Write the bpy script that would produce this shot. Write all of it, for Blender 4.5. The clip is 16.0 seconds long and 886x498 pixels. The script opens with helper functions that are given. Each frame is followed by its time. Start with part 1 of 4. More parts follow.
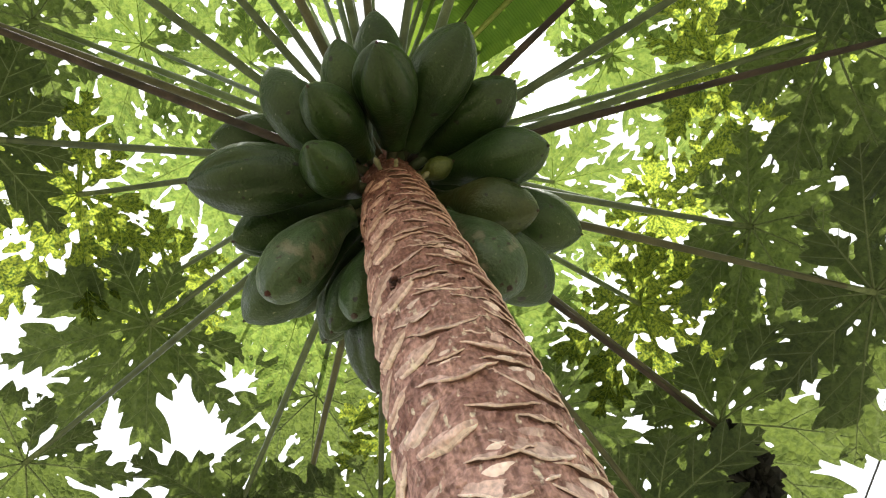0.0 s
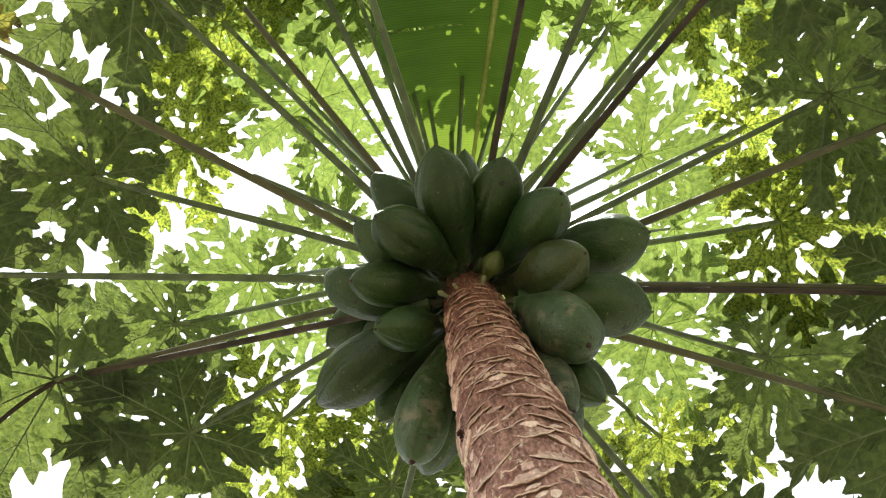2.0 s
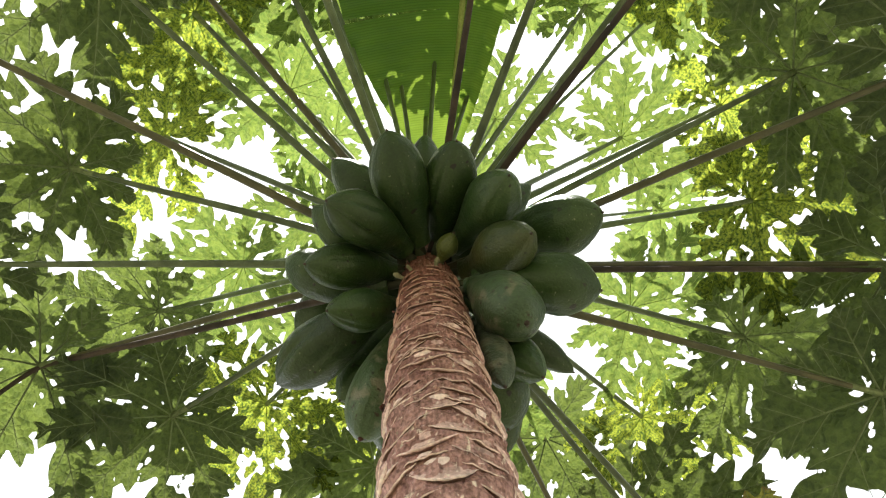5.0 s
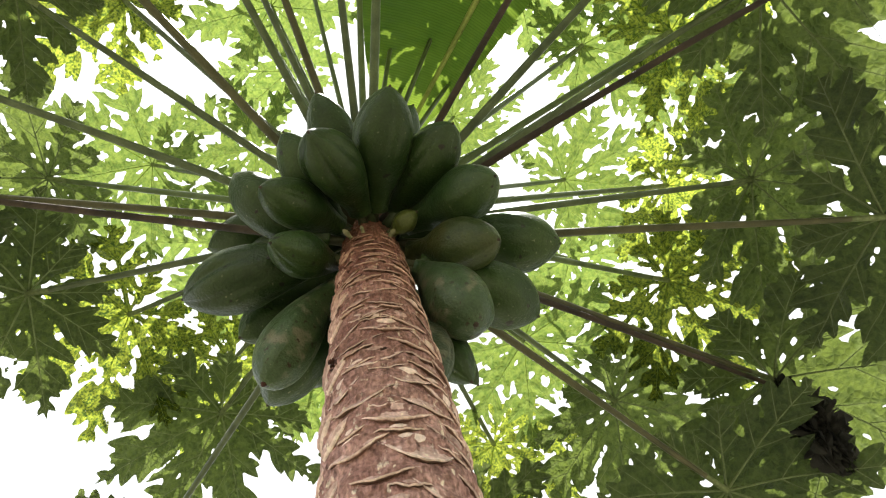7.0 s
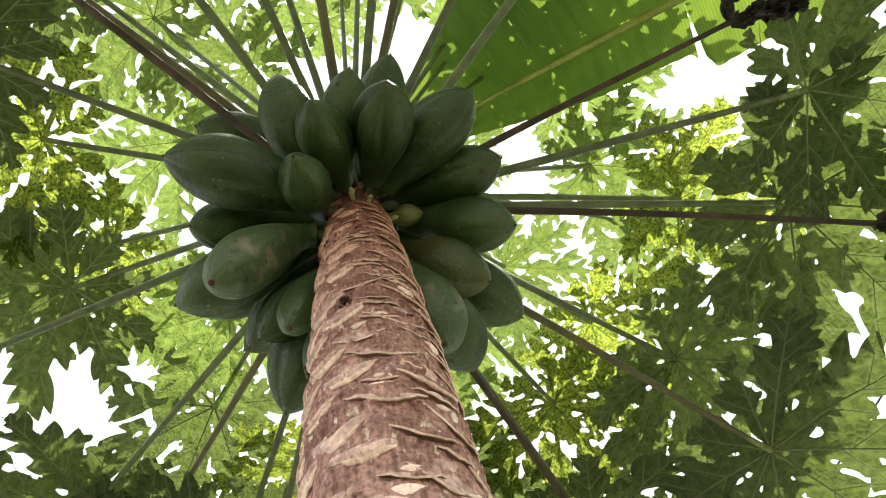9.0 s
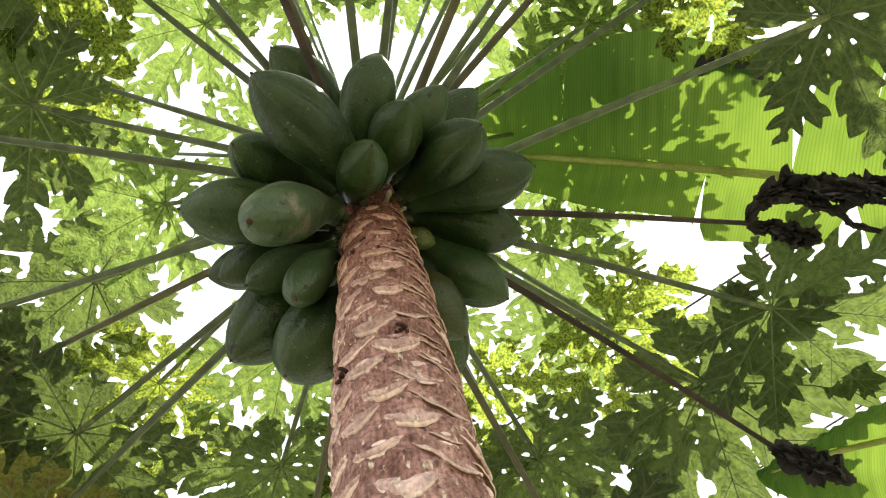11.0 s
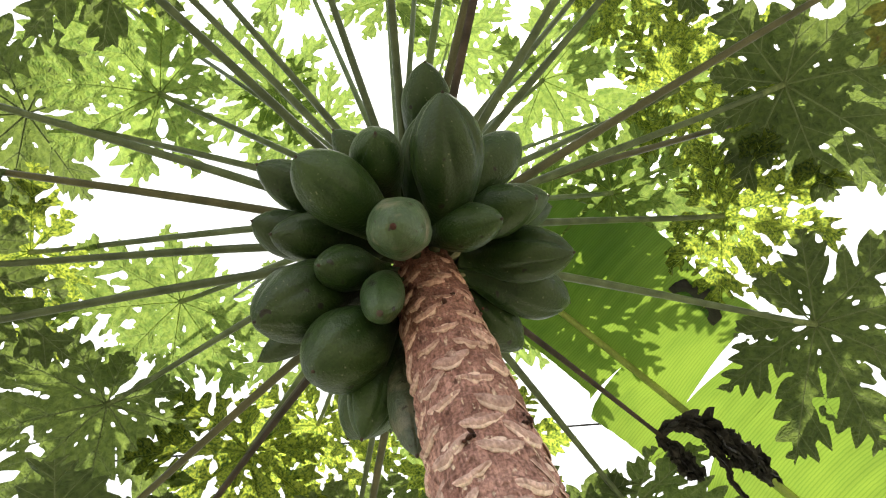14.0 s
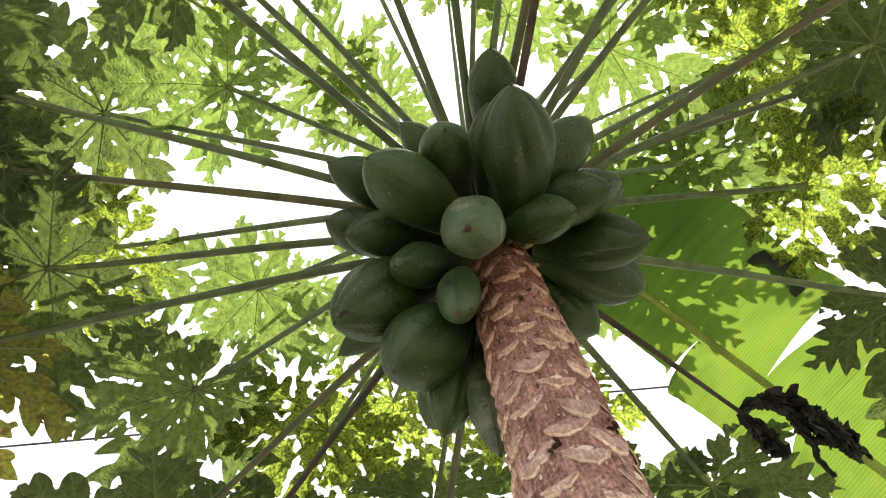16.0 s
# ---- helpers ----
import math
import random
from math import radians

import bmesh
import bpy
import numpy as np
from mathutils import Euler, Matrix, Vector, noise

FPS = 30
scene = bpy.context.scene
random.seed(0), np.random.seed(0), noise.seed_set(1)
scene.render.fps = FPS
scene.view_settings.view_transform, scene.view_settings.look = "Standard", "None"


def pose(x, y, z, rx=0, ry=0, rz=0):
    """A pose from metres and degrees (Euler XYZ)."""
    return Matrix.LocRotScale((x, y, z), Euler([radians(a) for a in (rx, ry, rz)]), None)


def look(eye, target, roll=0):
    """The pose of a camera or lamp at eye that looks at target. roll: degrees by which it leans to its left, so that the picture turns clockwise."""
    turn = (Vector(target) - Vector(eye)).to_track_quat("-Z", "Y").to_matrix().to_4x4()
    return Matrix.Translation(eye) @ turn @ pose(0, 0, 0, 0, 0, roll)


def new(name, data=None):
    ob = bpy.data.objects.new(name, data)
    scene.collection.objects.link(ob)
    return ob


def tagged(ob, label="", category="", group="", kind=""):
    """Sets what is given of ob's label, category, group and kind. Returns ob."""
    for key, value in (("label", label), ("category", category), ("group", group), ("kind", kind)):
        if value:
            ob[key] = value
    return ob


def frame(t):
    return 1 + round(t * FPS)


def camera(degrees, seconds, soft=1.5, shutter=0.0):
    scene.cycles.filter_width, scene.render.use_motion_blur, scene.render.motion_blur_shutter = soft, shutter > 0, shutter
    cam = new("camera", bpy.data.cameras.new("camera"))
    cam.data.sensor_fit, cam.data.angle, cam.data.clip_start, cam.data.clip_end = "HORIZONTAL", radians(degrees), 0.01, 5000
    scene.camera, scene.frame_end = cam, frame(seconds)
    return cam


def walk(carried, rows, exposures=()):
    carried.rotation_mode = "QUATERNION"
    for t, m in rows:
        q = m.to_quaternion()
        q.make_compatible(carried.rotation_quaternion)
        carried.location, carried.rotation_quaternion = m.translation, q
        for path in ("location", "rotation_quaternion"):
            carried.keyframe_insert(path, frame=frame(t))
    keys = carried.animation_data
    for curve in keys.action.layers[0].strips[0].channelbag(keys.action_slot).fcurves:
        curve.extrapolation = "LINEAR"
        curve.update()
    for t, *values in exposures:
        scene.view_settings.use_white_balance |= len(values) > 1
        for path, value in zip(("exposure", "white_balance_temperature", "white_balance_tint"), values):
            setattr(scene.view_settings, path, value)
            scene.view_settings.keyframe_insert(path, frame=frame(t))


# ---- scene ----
cam = camera(63.74, 16.0, 1.2)
PATH = [
    (0, 0.0000, -0.4265, 1.6004, 159.35, 9.31, 17.36),
    (0.5, 0.1144, -0.4245, 1.5608, 162.23, 5.83, 32.27),
    (1, 0.2130, -0.4194, 1.5464, 164.99, 5.08, 41.51),
    (1.5, 0.2860, -0.4576, 1.5349, 165.91, 3.81, 47.93),
    (2, 0.3208, -0.4378, 1.4948, 165.82, 4.12, 54.87),
    (2.5, 0.3454, -0.4166, 1.4907, 165.74, 2.25, 57.49),
    (3, 0.3870, -0.3942, 1.4757, 165.86, 2.30, 57.68),
    (3.2, 0.3943, -0.3750, 1.4727, 165.21, 2.71, 56.90),
    (5.3, 0.3978, -0.3205, 1.4550, 164.70, 2.99, 55.73),
    (5.5, 0.3842, -0.3337, 1.4560, 164.32, 3.84, 52.89),
    (6, 0.3337, -0.3555, 1.4839, 163.05, 5.11, 46.66),
    (6.5, 0.2927, -0.3904, 1.4913, 162.54, 6.26, 41.33),
    (7, 0.2399, -0.4237, 1.5114, 162.38, 7.51, 33.93),
    (7.5, 0.1855, -0.4401, 1.5298, 161.62, 7.75, 25.41),
    (8, 0.1257, -0.4359, 1.5466, 161.05, 7.93, 15.82),
    (8.5, 0.0569, -0.4315, 1.5545, 161.78, 7.89, 8.18),
    (9, -0.0349, -0.4124, 1.5655, 162.04, 8.48, 0.12),
    (9.2, -0.0743, -0.4051, 1.5711, 161.82, 8.80, -3.80),
    (11.3, -0.3553, -0.4481, 1.6013, 156.05, 7.78, -35.16),
    (11.5, -0.3833, -0.4592, 1.6138, 155.32, 7.94, -37.77),
    (12, -0.4617, -0.4394, 1.6295, 155.48, 8.51, -44.40),
    (12.5, -0.5205, -0.3228, 1.6315, 156.54, 10.74, -52.92),
    (13, -0.5623, -0.2218, 1.6447, 156.51, 11.72, -58.82),
    (13.5, -0.6317, -0.1368, 1.6511, 156.38, 10.87, -65.10),
    (14, -0.6807, -0.0791, 1.6568, 155.73, 9.31, -68.14),
    (14.5, -0.7176, -0.0649, 1.6628, 153.70, 6.88, -65.87),
    (15, -0.7136, -0.0850, 1.6817, 154.30, 5.42, -63.11),
    (15.5, -0.7226, -0.0835, 1.6790, 154.34, 5.63, -63.29),
    (16, -0.7396, -0.0870, 1.6899, 153.10, 5.65, -64.08),
]
walk(cam, [(t, pose(x, y, z, rx, ry, rz)) for t, x, y, z, rx, ry, rz in PATH],
     exposures=((0, 1.15), (9.2, 1.15), (12.5, 1.30), (15, 1.25), (16, 1.18)))

# ---- world, sun and exposure ----
SUN_DIR = Vector((0.235, -0.177, 0.955)).normalized()
world = bpy.data.worlds.new("overcast_sky")
scene.world = world
world.use_nodes = True
wn = world.node_tree.nodes
wl = world.node_tree.links
wn.clear()
sky = wn.new("ShaderNodeTexSky")
sky.sky_type = "NISHITA"
sky.sun_disc = False
sky.sun_elevation = math.asin(SUN_DIR.z)
sky.sun_rotation = math.atan2(SUN_DIR.x, SUN_DIR.y)
sky.dust_density = 4.0
sky_gain = wn.new("ShaderNodeVectorMath")
sky_gain.operation = "SCALE"
sky_gain.inputs["Scale"].default_value = 0.10
cloud = wn.new("ShaderNodeMix")
cloud.data_type = "RGBA"
cloud.inputs["Factor"].default_value = 0.75
cloud.inputs[7].default_value = (0.92, 0.93, 0.92, 1)
back = wn.new("ShaderNodeBackground")
back.inputs["Strength"].default_value = 1.0
wout = wn.new("ShaderNodeOutputWorld")
wl.new(sky.outputs[0], sky_gain.inputs[0])
wl.new(sky_gain.outputs[0], cloud.inputs[6])
wl.new(cloud.outputs[2], back.inputs["Color"])
wl.new(back.outputs[0], wout.inputs["Surface"])

sun = new("sun", bpy.data.lights.new("sun", "SUN"))
sun.data.energy = 6.0
sun.data.angle = radians(0.6)
sun.data.color = (1.0, 0.97, 0.92)
sun.matrix_world = look(tuple(SUN_DIR * 30), (0, 0, 0))



# ---- materials ----
def tree_of(name):
    m = bpy.data.materials.new(name)
    m.use_nodes = True
    n = m.node_tree.nodes
    n.clear()
    return m, n, m.node_tree.links


def blotch(n, l, colours, scale, detail=4.0, stretch=(1, 1, 1), low=0.35, high=0.65, coords="Object"):
    """Noise-driven mix of two colours; returns the colour socket and the noise socket."""
    tc = n.new("ShaderNodeTexCoord")
    mp = n.new("ShaderNodeMapping")
    mp.inputs["Scale"].default_value = stretch
    no = n.new("ShaderNodeTexNoise")
    no.inputs["Scale"].default_value = scale
    no.inputs["Detail"].default_value = detail
    ramp = n.new("ShaderNodeValToRGB")
    ramp.color_ramp.elements[0].position, ramp.color_ramp.elements[1].position = low, high
    ramp.color_ramp.elements[0].color = (*colours[0], 1)
    ramp.color_ramp.elements[1].color = (*colours[1], 1)
    l.new(tc.outputs[coords], mp.inputs[0])
    l.new(mp.outputs[0], no.inputs["Vector"])
    l.new(no.outputs[0], ramp.inputs[0])
    return ramp.outputs[0], no.outputs[0]


def mixed(n, l, a, b, factor, mode="MIX"):
    m = n.new("ShaderNodeMix")
    m.data_type, m.blend_type = "RGBA", mode
    for socket, value in ((m.inputs[6], a), (m.inputs[7], b), (m.inputs["Factor"], factor)):
        if isinstance(value, (int, float)):
            socket.default_value = value
        elif isinstance(value, tuple):
            socket.default_value = (*value, 1)
        else:
            l.new(value, socket)
    return m.outputs[2]


def bumped(n, l, height, strength, distance):
    b = n.new("ShaderNodeBump")
    b.inputs["Strength"].default_value, b.inputs["Distance"].default_value = strength, distance
    l.new(height, b.inputs["Height"])
    return b.outputs[0]


def solid(name, dark, light, rough=0.6, scale=20.0, fine=160.0, bump=0.3, stretch=(1, 1, 1), vary=0.25, specular=0.4, coords="Object", sheen=0.0):
    """An opaque surface with blotches, grain and relief, a little different on each object."""
    m, n, l = tree_of(name)
    col, big = blotch(n, l, (dark, light), scale, stretch=stretch, coords=coords)
    grain, small = blotch(n, l, ((0.72, 0.72, 0.72), (1.15, 1.15, 1.15)), fine, detail=6, stretch=stretch, low=0.3, high=0.7, coords=coords)
    col = mixed(n, l, col, grain, 0.8, "MULTIPLY")
    info = n.new("ShaderNodeObjectInfo")
    hsv = n.new("ShaderNodeHueSaturation")
    rng = n.new("ShaderNodeMapRange")
    rng.inputs["To Min"].default_value, rng.inputs["To Max"].default_value = 1 - vary, 1 + vary
    l.new(info.outputs["Random"], rng.inputs["Value"])
    l.new(rng.outputs[0], hsv.inputs["Value"])
    l.new(col, hsv.inputs["Color"])
    p = n.new("ShaderNodeBsdfPrincipled")
    p.inputs["Roughness"].default_value = rough
    p.inputs["Specular IOR Level"].default_value = specular
    p.inputs["Sheen Weight"].default_value = sheen
    p.inputs["Sheen Roughness"].default_value = 0.25
    l.new(hsv.outputs[0], p.inputs["Base Color"])
    l.new(bumped(n, l, small, bump, 0.004), p.inputs["Normal"])
    o = n.new("ShaderNodeOutputMaterial")
    l.new(p.outputs[0], o.inputs[0])
    return m


def leafy(name, dark, light, glow, through_part=0.5, rough=0.5, scale=9.0, stretch=(1, 1, 1), vary=0.22, dots=None, coords="Object", quilt=(5.0, (0.45, 0.5, 0.5), (1.35, 1.3, 1.2), 0.8), relief=0.25, ribs=None):
    """A thin leaf that reflects and lets light through."""
    m, n, l = tree_of(name)
    col, big = blotch(n, l, (dark, light), scale, stretch=stretch, coords=coords)
    fine, small = blotch(n, l, ((0.75, 0.75, 0.75), (1.15, 1.15, 1.15)), scale * 14, detail=5, stretch=stretch, low=0.3, high=0.7, coords=coords)
    col = mixed(n, l, col, fine, 0.7, "MULTIPLY")
    lit = mixed(n, l, glow, fine, 0.6, "MULTIPLY")
    cells, puff = blotch(n, l, (quilt[1], quilt[2]), scale * quilt[0], detail=4, stretch=stretch, low=0.38, high=0.60, coords=coords)
    lit = mixed(n, l, lit, cells, quilt[3], "MULTIPLY")
    col = mixed(n, l, col, cells, quilt[3] * 0.5, "MULTIPLY")
    net = None
    if ribs:
        # pale flesh along the veins and a net of fine ones between them
        uv = n.new("ShaderNodeTexCoord")
        sep = n.new("ShaderNodeSeparateXYZ")
        l.new(uv.outputs["UV"], sep.inputs[0])
        edge = n.new("ShaderNodeMapRange")
        edge.inputs["From Min"].default_value, edge.inputs["From Max"].default_value = 0.002, 0.013
        edge.inputs["To Min"].default_value, edge.inputs["To Max"].default_value = ribs[0], 0.0
        l.new(sep.outputs["X"], edge.inputs["Value"])
        vor = n.new("ShaderNodeTexVoronoi")
        vor.feature = "DISTANCE_TO_EDGE"
        vor.inputs["Scale"].default_value = 26.0
        l.new(uv.outputs["Object"], vor.inputs["Vector"])
        net = vor.outputs["Distance"]
        line = n.new("ShaderNodeMapRange")
        line.inputs["From Min"].default_value, line.inputs["From Max"].default_value = 0.0, 0.10
        line.inputs["To Min"].default_value, line.inputs["To Max"].default_value = ribs[1], 0.0
        l.new(net, line.inputs["Value"])
        most = n.new("ShaderNodeMath")
        most.operation = "MAXIMUM"
        l.new(edge.outputs[0], most.inputs[0])
        l.new(line.outputs[0], most.inputs[1])
        col, lit = mixed(n, l, col, ribs[2], most.outputs[0]), mixed(n, l, lit, ribs[3], most.outputs[0])
    if dots:
        spot, _ = blotch(n, l, ((0, 0, 0), (1, 1, 1)), dots[1], low=dots[2], high=dots[2] + 0.12, coords=coords)
        col, lit = mixed(n, l, col, dots[0], spot), mixed(n, l, lit, dots[0], spot)
    info = n.new("ShaderNodeObjectInfo")
    rng = n.new("ShaderNodeMapRange")
    rng.inputs["To Min"].default_value, rng.inputs["To Max"].default_value = 1 - vary, 1 + vary
    l.new(info.outputs["Random"], rng.inputs["Value"])
    out = []
    for c in (col, lit):
        hsv = n.new("ShaderNodeHueSaturation")
        l.new(rng.outputs[0], hsv.inputs["Value"])
        l.new(c, hsv.inputs["Color"])
        out.append(hsv.outputs[0])
    p = n.new("ShaderNodeBsdfPrincipled")
    p.inputs["Roughness"].default_value = rough
    p.inputs["Specular IOR Level"].default_value = 0.3
    l.new(out[0], p.inputs["Base Color"])
    normal = bumped(n, l, net or (puff if relief > 0.5 else small), relief, 0.003 if relief < 0.5 and not net else 0.02)
    l.new(normal, p.inputs["Normal"])
    t = n.new("ShaderNodeBsdfTranslucent")
    l.new(out[1], t.inputs["Color"])
    if net:
        l.new(normal, t.inputs["Normal"])
    mx = n.new("ShaderNodeMixShader")
    mx.inputs[0].default_value = through_part
    l.new(p.outputs[0], mx.inputs[1])
    l.new(t.outputs[0], mx.inputs[2])
    o = n.new("ShaderNodeOutputMaterial")
    l.new(mx.outputs[0], o.inputs[0])
    return m


def fruit_skin(name, dark, light, scar=0.0, blush=None):
    """Waxy papaya skin: mottled, with fine pale flecks, and grey scabs where scar is over 0."""
    m, n, l = tree_of(name)
    col, big = blotch(n, l, (dark, light), 11.0)
    fleck, small = blotch(n, l, ((0.65, 0.68, 0.65), (1.35, 1.3, 1.3)), 190.0, detail=5, low=0.3, high=0.7)
    col = mixed(n, l, col, fleck, 0.7, "MULTIPLY")
    speck, _ = blotch(n, l, ((0, 0, 0), (1, 1, 1)), 120.0, detail=2, low=0.69, high=0.74)
    col = mixed(n, l, col, (0.15, 0.165, 0.10), speck)
    streak, _ = blotch(n, l, ((0.65, 0.68, 0.65), (1.3, 1.25, 1.25)), 55.0, detail=5, stretch=(1, 1, 0.10), low=0.35, high=0.65)
    col = mixed(n, l, col, streak, 0.3, "MULTIPLY")
    pit, _ = blotch(n, l, ((0, 0, 0), (1, 1, 1)), 42.0, detail=1, low=0.71, high=0.74)
    col = mixed(n, l, col, (0.012, 0.010, 0.008), pit)
    bloom, _ = blotch(n, l, ((0, 0, 0), (0.35, 0.35, 0.35)), 13.0, detail=8, low=0.48, high=0.72)
    col = mixed(n, l, col, (0.052, 0.086, 0.036), bloom)
    if blush:
        warm, _ = blotch(n, l, ((0, 0, 0), (1, 1, 1)), 7.0, low=0.42, high=0.7)
        col = mixed(n, l, col, blush, warm)
    if scar:
        scab, _ = blotch(n, l, ((0, 0, 0), (1, 1, 1)), 26.0, detail=9, low=0.60 - 0.2 * scar, high=0.68 - 0.1 * scar)
        col = mixed(n, l, col, (0.150, 0.142, 0.098), scab)
        rust, _ = blotch(n, l, ((0, 0, 0), (1, 1, 1)), 62.0, detail=6, low=0.63, high=0.68)
        col = mixed(n, l, col, (0.030, 0.020, 0.012), rust)
    info = n.new("ShaderNodeObjectInfo")
    rng = n.new("ShaderNodeMapRange")
    rng.inputs["To Min"].default_value, rng.inputs["To Max"].default_value = 0.8, 1.2
    hsv = n.new("ShaderNodeHueSaturation")
    l.new(info.outputs["Random"], rng.inputs["Value"])
    l.new(rng.outputs[0], hsv.inputs["Value"])
    l.new(col, hsv.inputs["Color"])
    p = n.new("ShaderNodeBsdfPrincipled")
    p.inputs["Roughness"].default_value = 0.34
    p.inputs["Specular IOR Level"].default_value = 0.42
    p.inputs["Sheen Weight"].default_value = 0.035
    p.inputs["Sheen Roughness"].default_value = 0.25
    l.new(hsv.outputs[0], p.inputs["Base Color"])
    lumps = n.new("ShaderNodeMath")
    lumps.operation = "MULTIPLY_ADD"
    lumps.inputs[1].default_value = 0.22
    l.new(small, lumps.inputs[0])
    l.new(big, lumps.inputs[2])
    l.new(bumped(n, l, lumps.outputs[0], 0.75, 0.012), p.inputs["Normal"])
    o = n.new("ShaderNodeOutputMaterial")
    l.new(p.outputs[0], o.inputs[0])
    return m


def bark(name, dark, light, scale, vary=0.05, wear=1.0):
    """Papaya bark, paler low down where it is older and more strongly lit: blotches, fine upright streaks, pale flakes
    and small dark cracks; smoother with less wear.
    """
    m, n, l = tree_of(name)
    col, big = blotch(n, l, (dark, light), scale, detail=6, stretch=(1, 1, 0.8), low=0.30, high=0.70)
    streak, up = blotch(n, l, ((0.36, 0.28, 0.26), (1.4, 1.36, 1.34)), 210.0, detail=5, stretch=(1, 1, 0.10), low=0.38, high=0.58)
    col = mixed(n, l, col, streak, 0.40 * wear, "MULTIPLY")
    crack, _ = blotch(n, l, ((0.25, 0.2, 0.18), (1, 1, 1)), 80.0, detail=6, stretch=(1, 1, 0.55), low=0.33, high=0.43)
    col = mixed(n, l, col, crack, 0.70 * wear, "MULTIPLY")
    flake, _ = blotch(n, l, ((0, 0, 0), (1, 1, 1)), 110.0, detail=4, stretch=(1, 1, 0.4), low=0.62, high=0.68)
    col = mixed(n, l, col, (0.52, 0.42, 0.35), flake)
    arcs, wrinkle = blotch(n, l, ((0.50, 0.43, 0.40), (1.22, 1.20, 1.18)), 190.0, detail=7, stretch=(1.0, 1.0, 0.9), low=0.39, high=0.57)
    col = mixed(n, l, col, arcs, 0.65 * wear, "MULTIPLY")
    # tone by height: greyer old bark below, with the brighter light there painted in
    where = n.new("ShaderNodeTexCoord")
    parts = n.new("ShaderNodeSeparateXYZ")
    age_and_light = n.new("ShaderNodeMapRange")
    age_and_light.inputs["From Min"].default_value, age_and_light.inputs["From Max"].default_value = 2.10, 2.85
    l.new(where.outputs["Object"], parts.inputs[0])
    l.new(parts.outputs["Z"], age_and_light.inputs["Value"])
    tone = mixed(n, l, (1.70, 1.78, 1.82), (0.98, 0.76, 0.68), age_and_light.outputs[0])
    col = mixed(n, l, col, tone, 1.0, "MULTIPLY")
    info = n.new("ShaderNodeObjectInfo")
    rng = n.new("ShaderNodeMapRange")
    rng.inputs["To Min"].default_value, rng.inputs["To Max"].default_value = 1 - vary, 1 + vary
    hsv = n.new("ShaderNodeHueSaturation")
    l.new(info.outputs["Random"], rng.inputs["Value"])
    l.new(rng.outputs[0], hsv.inputs["Value"])
    l.new(col, hsv.inputs["Color"])
    add = n.new("ShaderNodeMath")
    add.operation = "MULTIPLY_ADD"
    add.inputs[1].default_value = 0.35
    l.new(up, add.inputs[0])
    l.new(wrinkle, add.inputs[2])
    p = n.new("ShaderNodeBsdfPrincipled")
    p.inputs["Roughness"].default_value = 0.8
    p.inputs["Specular IOR Level"].default_value = 0.3
    l.new(hsv.outputs[0], p.inputs["Base Color"])
    l.new(bumped(n, l, add.outputs[0], wear, 0.010), p.inputs["Normal"])
    o = n.new("ShaderNodeOutputMaterial")
    l.new(p.outputs[0], o.inputs[0])
    return m


def banana_skin(name, face, glow, through_part, rough):
    """A smooth banana blade: close parallel side veins that run out from the midrib."""
    m, n, l = tree_of(name)
    tc = n.new("ShaderNodeTexCoord")
    veins = []
    for scale, distortion in ((92.0, 1.2), (330.0, 2.0)):
        wave = n.new("ShaderNodeTexWave")
        wave.wave_type, wave.bands_direction = "BANDS", "X"
        wave.inputs["Scale"].default_value = scale
        wave.inputs["Distortion"].default_value = distortion
        wave.inputs["Detail"].default_value = 2.0
        wave.inputs["Detail Scale"].default_value = 0.4
        l.new(tc.outputs["UV"], wave.inputs["Vector"])
        veins.append(wave.outputs[1])
    ramp = n.new("ShaderNodeValToRGB")
    ramp.color_ramp.elements[0].position, ramp.color_ramp.elements[1].position = 0.02, 0.45
    ramp.color_ramp.elements[0].color, ramp.color_ramp.elements[1].color = (0.78, 0.83, 0.74, 1), (1.05, 1.04, 1.0, 1)
    l.new(veins[0], ramp.inputs[0])
    fine = n.new("ShaderNodeValToRGB")
    fine.color_ramp.elements[0].color, fine.color_ramp.elements[1].color = (0.90, 0.92, 0.88, 1), (1.05, 1.04, 1.0, 1)
    l.new(veins[1], fine.inputs[0])
    stripes = mixed(n, l, ramp.outputs[0], fine.outputs[0], 1.0, "MULTIPLY")
    big, _ = blotch(n, l, ((0.86, 0.90, 0.85), (1.10, 1.08, 1.0)), 3.0, detail=3, stretch=(9, 0.6, 1), coords="UV")
    stripes = mixed(n, l, stripes, big, 1.0, "MULTIPLY")
    col = mixed(n, l, face, stripes, 1.0, "MULTIPLY")
    lit = mixed(n, l, glow, stripes, 1.0, "MULTIPLY")
    p = n.new("ShaderNodeBsdfPrincipled")
    p.inputs["Roughness"].default_value = rough
    p.inputs["Specular IOR Level"].default_value = 0.35
    l.new(col, p.inputs["Base Color"])
    l.new(bumped(n, l, veins[0], 0.25, 0.004), p.inputs["Normal"])
    t = n.new("ShaderNodeBsdfTranslucent")
    l.new(lit, t.inputs["Color"])
    mx = n.new("ShaderNodeMixShader")
    mx.inputs[0].default_value = through_part
    l.new(p.outputs[0], mx.inputs[1])
    l.new(t.outputs[0], mx.inputs[2])
    o = n.new("ShaderNodeOutputMaterial")
    l.new(mx.outputs[0], o.inputs[0])
    return m


